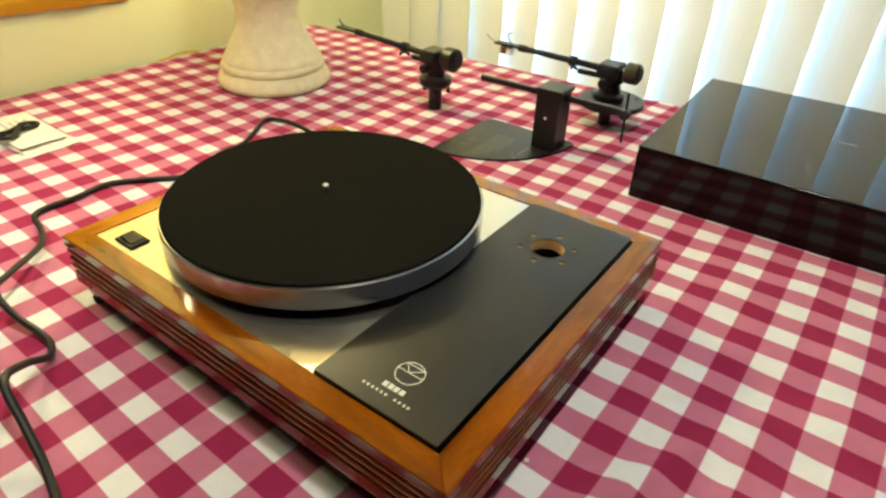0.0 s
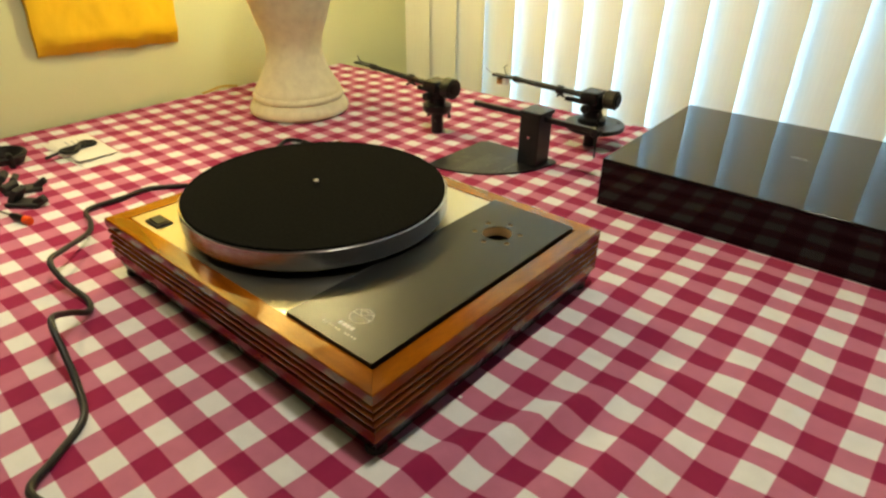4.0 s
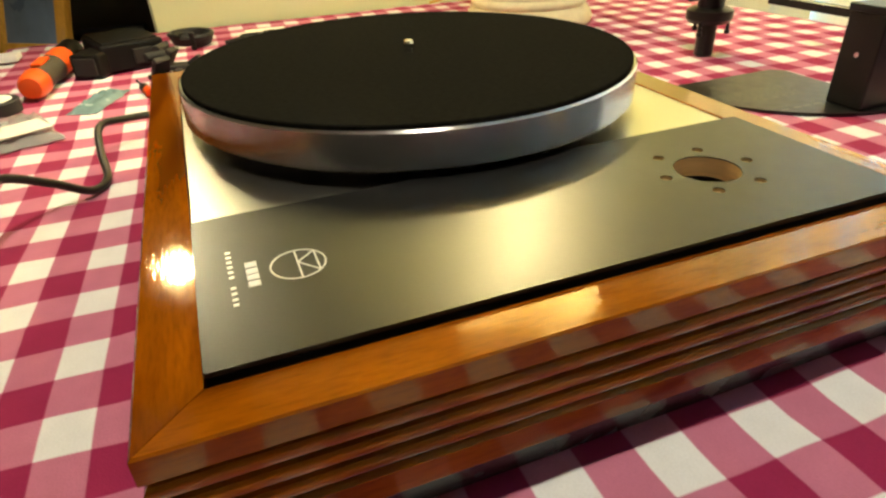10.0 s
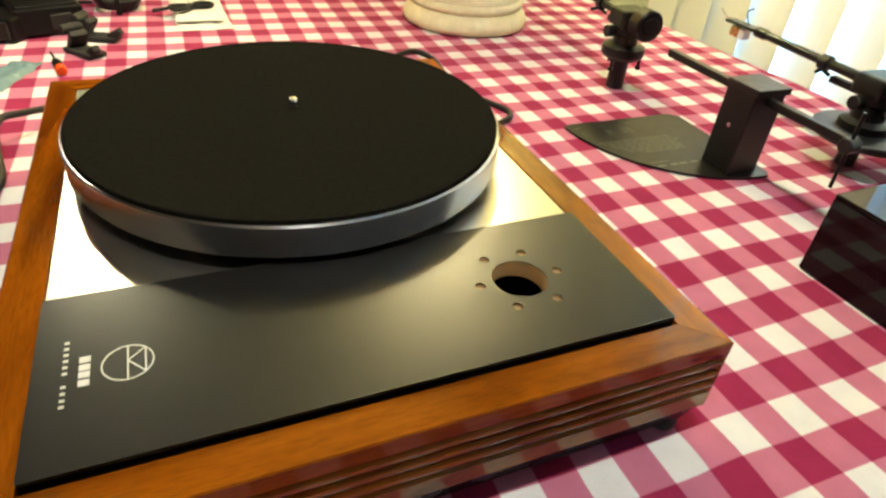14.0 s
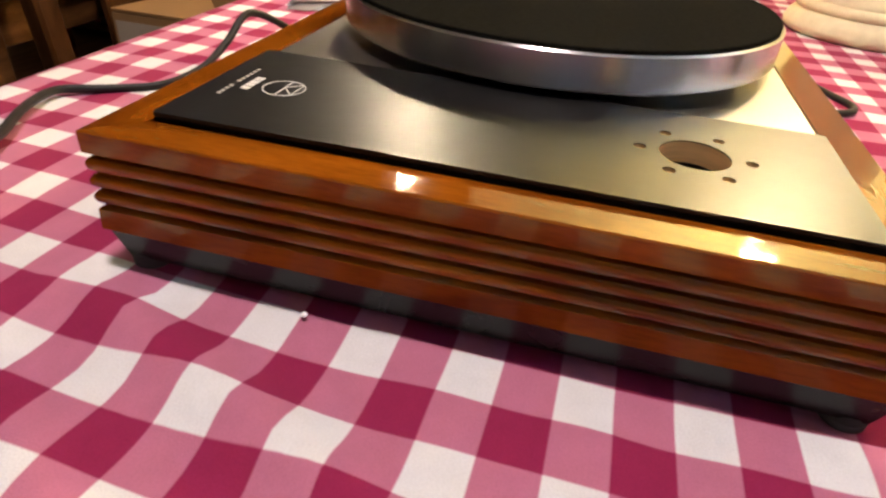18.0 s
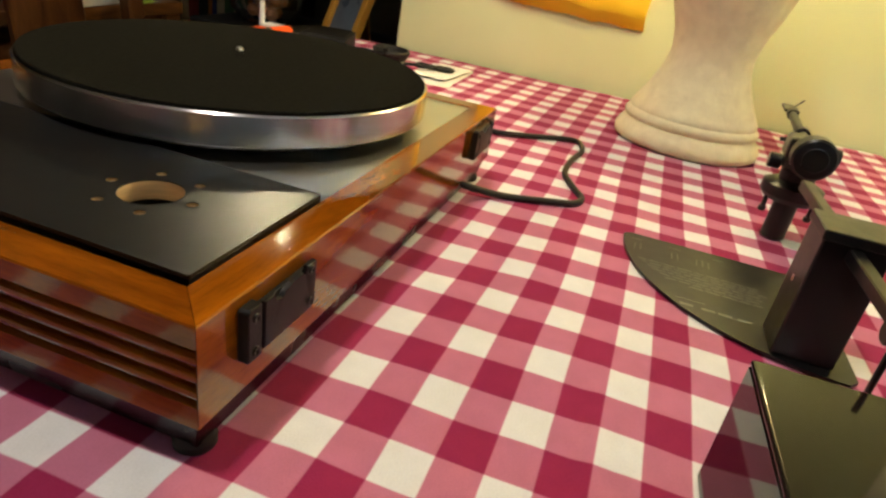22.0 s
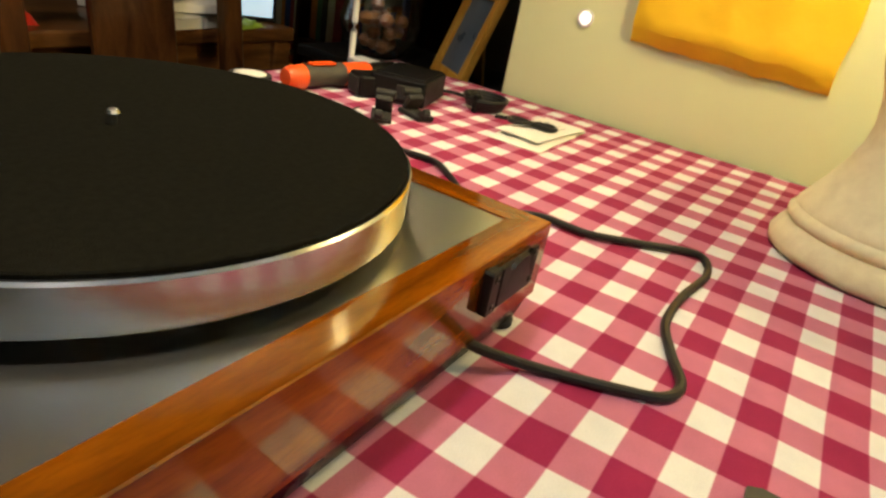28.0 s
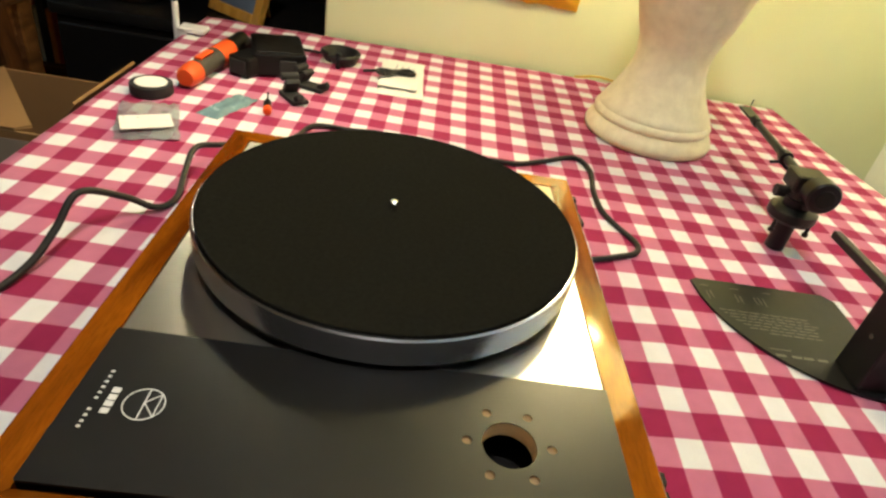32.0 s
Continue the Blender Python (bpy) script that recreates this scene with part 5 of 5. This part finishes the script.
desk = thing("desk", pose(-0.640, -1.130, FLOOR_Z), "brown wooden desk heaped with white papers", "desk")
DT = FLOOR_Z + 0.7205
part("desktop", bm_box(0, 0, 0.705, 0.72, 0.58, 0.030, 0.004, 2), DESK, desk)
for sx in (-1, 1):
    for sy in (-1, 1):
        part("leg", bm_box(sx * 0.33, sy * 0.26, 0.345, 0.05, 0.05, 0.69, 0.003, 1), DESK, desk)
part("shelf", bm_box(0, 0, 0.30, 0.60, 0.50, 0.022, 0.003, 1), DESK, desk)
part("apron", bm_box(0, 0.262, 0.655, 0.61, 0.018, 0.068, 0.002, 1), DESK, desk)

# glowing panel added for a pale bright item of unknown kind
tablet = thing("tablet", pose(-0.915, -0.925, DT, 0, 0, 150), "glowing pale blue panel for an unidentified bright item on the desk", "tablet")
part("shell", bm_box(0, 0, 0.105, 0.155, 0.009, 0.208, 0.004, 2, rx=8), BLACK, tablet)
part("display", bm_box(0, -0.0053, 0.105, 0.138, 0.001, 0.188, rx=8), PALE_GLOW, tablet, "pale blue glowing face")
part("prop", bm_box(0, 0.034, 0.060, 0.06, 0.004, 0.122, 0.001, 1, rx=-24), BLACK, tablet)
mon = thing("monitor", pose(-0.43, -1.25, DT, 0, 0, 178), "dark flat monitor standing on the desk", "monitor")
part("screen_shell", bm_box(0, 0, 0.22, 0.46, 0.03, 0.29, 0.005, 2), BLACK, mon)
part("display", bm_box(0, -0.0160, 0.225, 0.43, 0.001, 0.25), mat("dark_screen", (0.01, 0.02, 0.06), 0.15, vary=0.2), mon, "dark blue glossy display")
part("stand", bm_box(0, 0.01, 0.04, 0.06, 0.02, 0.08, 0.003, 1), BLACK, mon)
part("stand_foot", bm_box(0, 0, 0.006, 0.20, 0.16, 0.012, 0.003, 2), BLACK, mon)
z = DT
for k, (x, y, sx, sy, sz, r) in enumerate(((-0.735, -0.965, 0.21, 0.25, 0.022, 8), (-0.745, -0.960, 0.20, 0.24, 0.016, -17), (-0.730, -0.970, 0.21, 0.20, 0.024, 24), (-0.750, -0.955, 0.19, 0.22, 0.012, -6))):
    pp = thing("paper_stack", pose(x, y, z + 0.0004, 0, 0, r), "untidy stack of white papers on the desk", "papers", "paper stacks")
    part("sheet_block", bm_box(0, 0, sz / 2, sx, sy, sz, 0.001, 1), PAPER, pp)
    part("loose_sheet", crumpled(8, 8, sx * 0.9, sy * 0.9, 0.006, 3.0 + k, 4.0), PAPER, pp).matrix_basis = pose(0.01, 0.01, sz + 0.0002, 0, 0, 12 - 9 * k)
    z += sz + 0.0085
green = thing("green_packet", pose(-0.865, -0.862, DT, 0, 0, 15), "small green packet lying on the desk", "packet")
part("packet", crumpled(10, 8, 0.10, 0.05, 0.016, 5.0), mat("green_film", (0.28, 0.42, 0.05), 0.4, vary=0.2), green, "", 50)
redbag = thing("red_pouch", pose(-0.385, -0.930, DT, 0, 0, -10), "soft red pouch lying on the desk", "pouch")
part("pouch_cloth", crumpled(12, 9, 0.13, 0.09, 0.035, 6.0, 5.0), RED, redbag, "", 50)
hub = thing("router", pose(-0.73, -0.975, FLOOR_Z + 0.3115), "black box with a blue light on the shelf", "router")
part("case", bm_box(0, 0, 0.03, 0.22, 0.16, 0.058, 0.006, 2), BLACK, hub)
part("indicator", bm_box(0.02, 0.0805, 0.032, 0.130, 0.003, 0.010, 0.001, 1), LED, hub)

cabinet = thing("side_cabinet", pose(-1.15, -0.52, FLOOR_Z), "low black side cabinet beyond the table end", "cabinet")
part("case", bm_box(0, 0, 0.335, 0.34, 0.54, 0.67, 0.004, 2), BLACK, cabinet)
part("cabinet_top", bm_box(0, 0, 0.684, 0.36, 0.56, 0.025, 0.004, 2), BLACK, cabinet)
for y in (-0.135, 0.135):
    d = part("door", bm_box(0.173, y, 0.34, 0.012, 0.262, 0.63, 0.003, 1), BLACK, cabinet)
    part("handle", bm_rod((0.185, y - 0.05 * (1 if y < 0 else -1), 0.30), (0.185, y - 0.05 * (1 if y < 0 else -1), 0.40), 0.005, 12, 0.001), CHROME, d)
CT = FLOOR_Z + 0.697
pf = thing("picture_frame", pose(-1.06, -0.435, CT, 0, -19, -36), "light wooden picture frame leaning on the cabinet", "picture frame")
for name, bm in (("frame_side", bm_box(0, -0.075, 0.105, 0.018, 0.024, 0.21, 0.003, 2)), ("frame_side", bm_box(0, 0.075, 0.105, 0.018, 0.024, 0.21, 0.003, 2)),
                 ("frame_rail", bm_box(0, 0, 0.012, 0.018, 0.126, 0.024, 0.003, 2)), ("frame_rail", bm_box(0, 0, 0.198, 0.018, 0.126, 0.024, 0.003, 2))):
    part(name, bm, OAK, pf)
part("picture", bm_box(-0.003, 0, 0.105, 0.004, 0.126, 0.162), mat("dim_picture", (0.13, 0.17, 0.22), 0.3, noise_scale=14, vary=0.7), pf, "blue-grey picture under glass")
part("back_strut", bm_box(-0.045, 0, 0.085, 0.006, 0.05, 0.17, 0.001, 1, ry=28), OAK, pf)
jar = thing("glass_jar", pose(-1.10, -0.665, CT), "round glass jar filled with brown trinkets", "jar")
part("glass", bm_lathe([(0, 0.003), (0.060, 0.003), (0.085, 0.03), (0.095, 0.075), (0.085, 0.125), (0.062, 0.150), (0.062, 0.165), (0.0605, 0.165), (0.0605, 0.150), (0.083, 0.124), (0.0925, 0.075), (0.083, 0.032), (0.058, 0.006), (0, 0.006)], 40), GLASS, jar, "clear round glass")
TRINKET = mat("trinket", (0.45, 0.19, 0.09), 0.3, noise_scale=30, vary=0.5, per_object=0.5)
for k in range(16):
    a, r, z = k * 2.4, 0.052 * math.sqrt((k % 5 + 0.4) / 5), 0.026 + 0.028 * (k // 5)
    part("trinket", bm_lathe([(0, -0.017), (0.012, -0.012), (0.0175, 0), (0.012, 0.012), (0, 0.017)], 14, (r * math.cos(a), r * math.sin(a), z)), TRINKET, jar)
spk = thing("loudspeaker", pose(-1.20, -0.10, FLOOR_Z), "tall black floor loudspeaker behind the wall end", "loudspeaker")
part("cabinet_body", bm_box(0, 0, 0.60, 0.24, 0.22, 1.19, 0.006, 2), BLACK, spk)
part("grille", bm_box(0.122, 0, 0.72, 0.010, 0.20, 0.88, 0.004, 2), FELT, spk)
part("plinth", bm_box(0, 0, 0.012, 0.27, 0.25, 0.024, 0.004, 1), BLACK, spk)
crate = thing("blue_crate", pose(-0.62, -2.1, FLOOR_Z), "dark blue plastic crate on the floor", "crate")
part("crate_body", bm_box(0, 0, 0.25, 0.5, 0.4, 0.5, 0.01, 2), BLUE, crate)
part("crate_lid", bm_box(0, 0, 0.515, 0.53, 0.43, 0.03, 0.006, 2), RED, crate)
shelf = thing("bookcase", pose(-2.3, -2.0, FLOOR_Z), "dark wooden bookcase filled with books", "bookcase")
part("back_panel", bm_box(-0.15, 0, 0.8, 0.012, 1.4, 1.6), CHAIR, shelf)
for y in (-0.71, 0, 0.71):
    part("upright", bm_box(0, y, 0.8, 0.30, 0.025, 1.6, 0.002, 1), CHAIR, shelf)
for z in (0.05, 0.42, 0.79, 1.16, 1.585):
    part("board", bm_box(0, 0, z, 0.30, 1.39, 0.025, 0.002, 1), CHAIR, shelf)
bmats = [mat("book_%s" % n, c, 0.6, vary=0.2) for n, c in (("red", (0.25, 0.03, 0.03)), ("blue", (0.03, 0.06, 0.22)), ("cream", (0.5, 0.45, 0.33)), ("green", (0.04, 0.12, 0.06)), ("black", (0.02, 0.02, 0.02)), ("orange", (0.5, 0.18, 0.03)))]
for z in (0.0635, 0.4335, 0.8035, 1.1735):
    y = -0.68
    while y < 0.66:
        w, h = random.uniform(0.018, 0.045), random.uniform(0.19, 0.29)
        if not -0.04 < y + w / 2 < 0.04:
            bk = thing("book", pose(-2.28, -2.0 + y + w / 2, FLOOR_Z + z), "upright book on a bookcase shelf", "book", "books on the shelves")
            part("cover", bm_box(0, 0, h / 2, 0.17, w - 0.001, h, 0.002, 1), random.choice(bmats), bk)
        y += w + 0.001
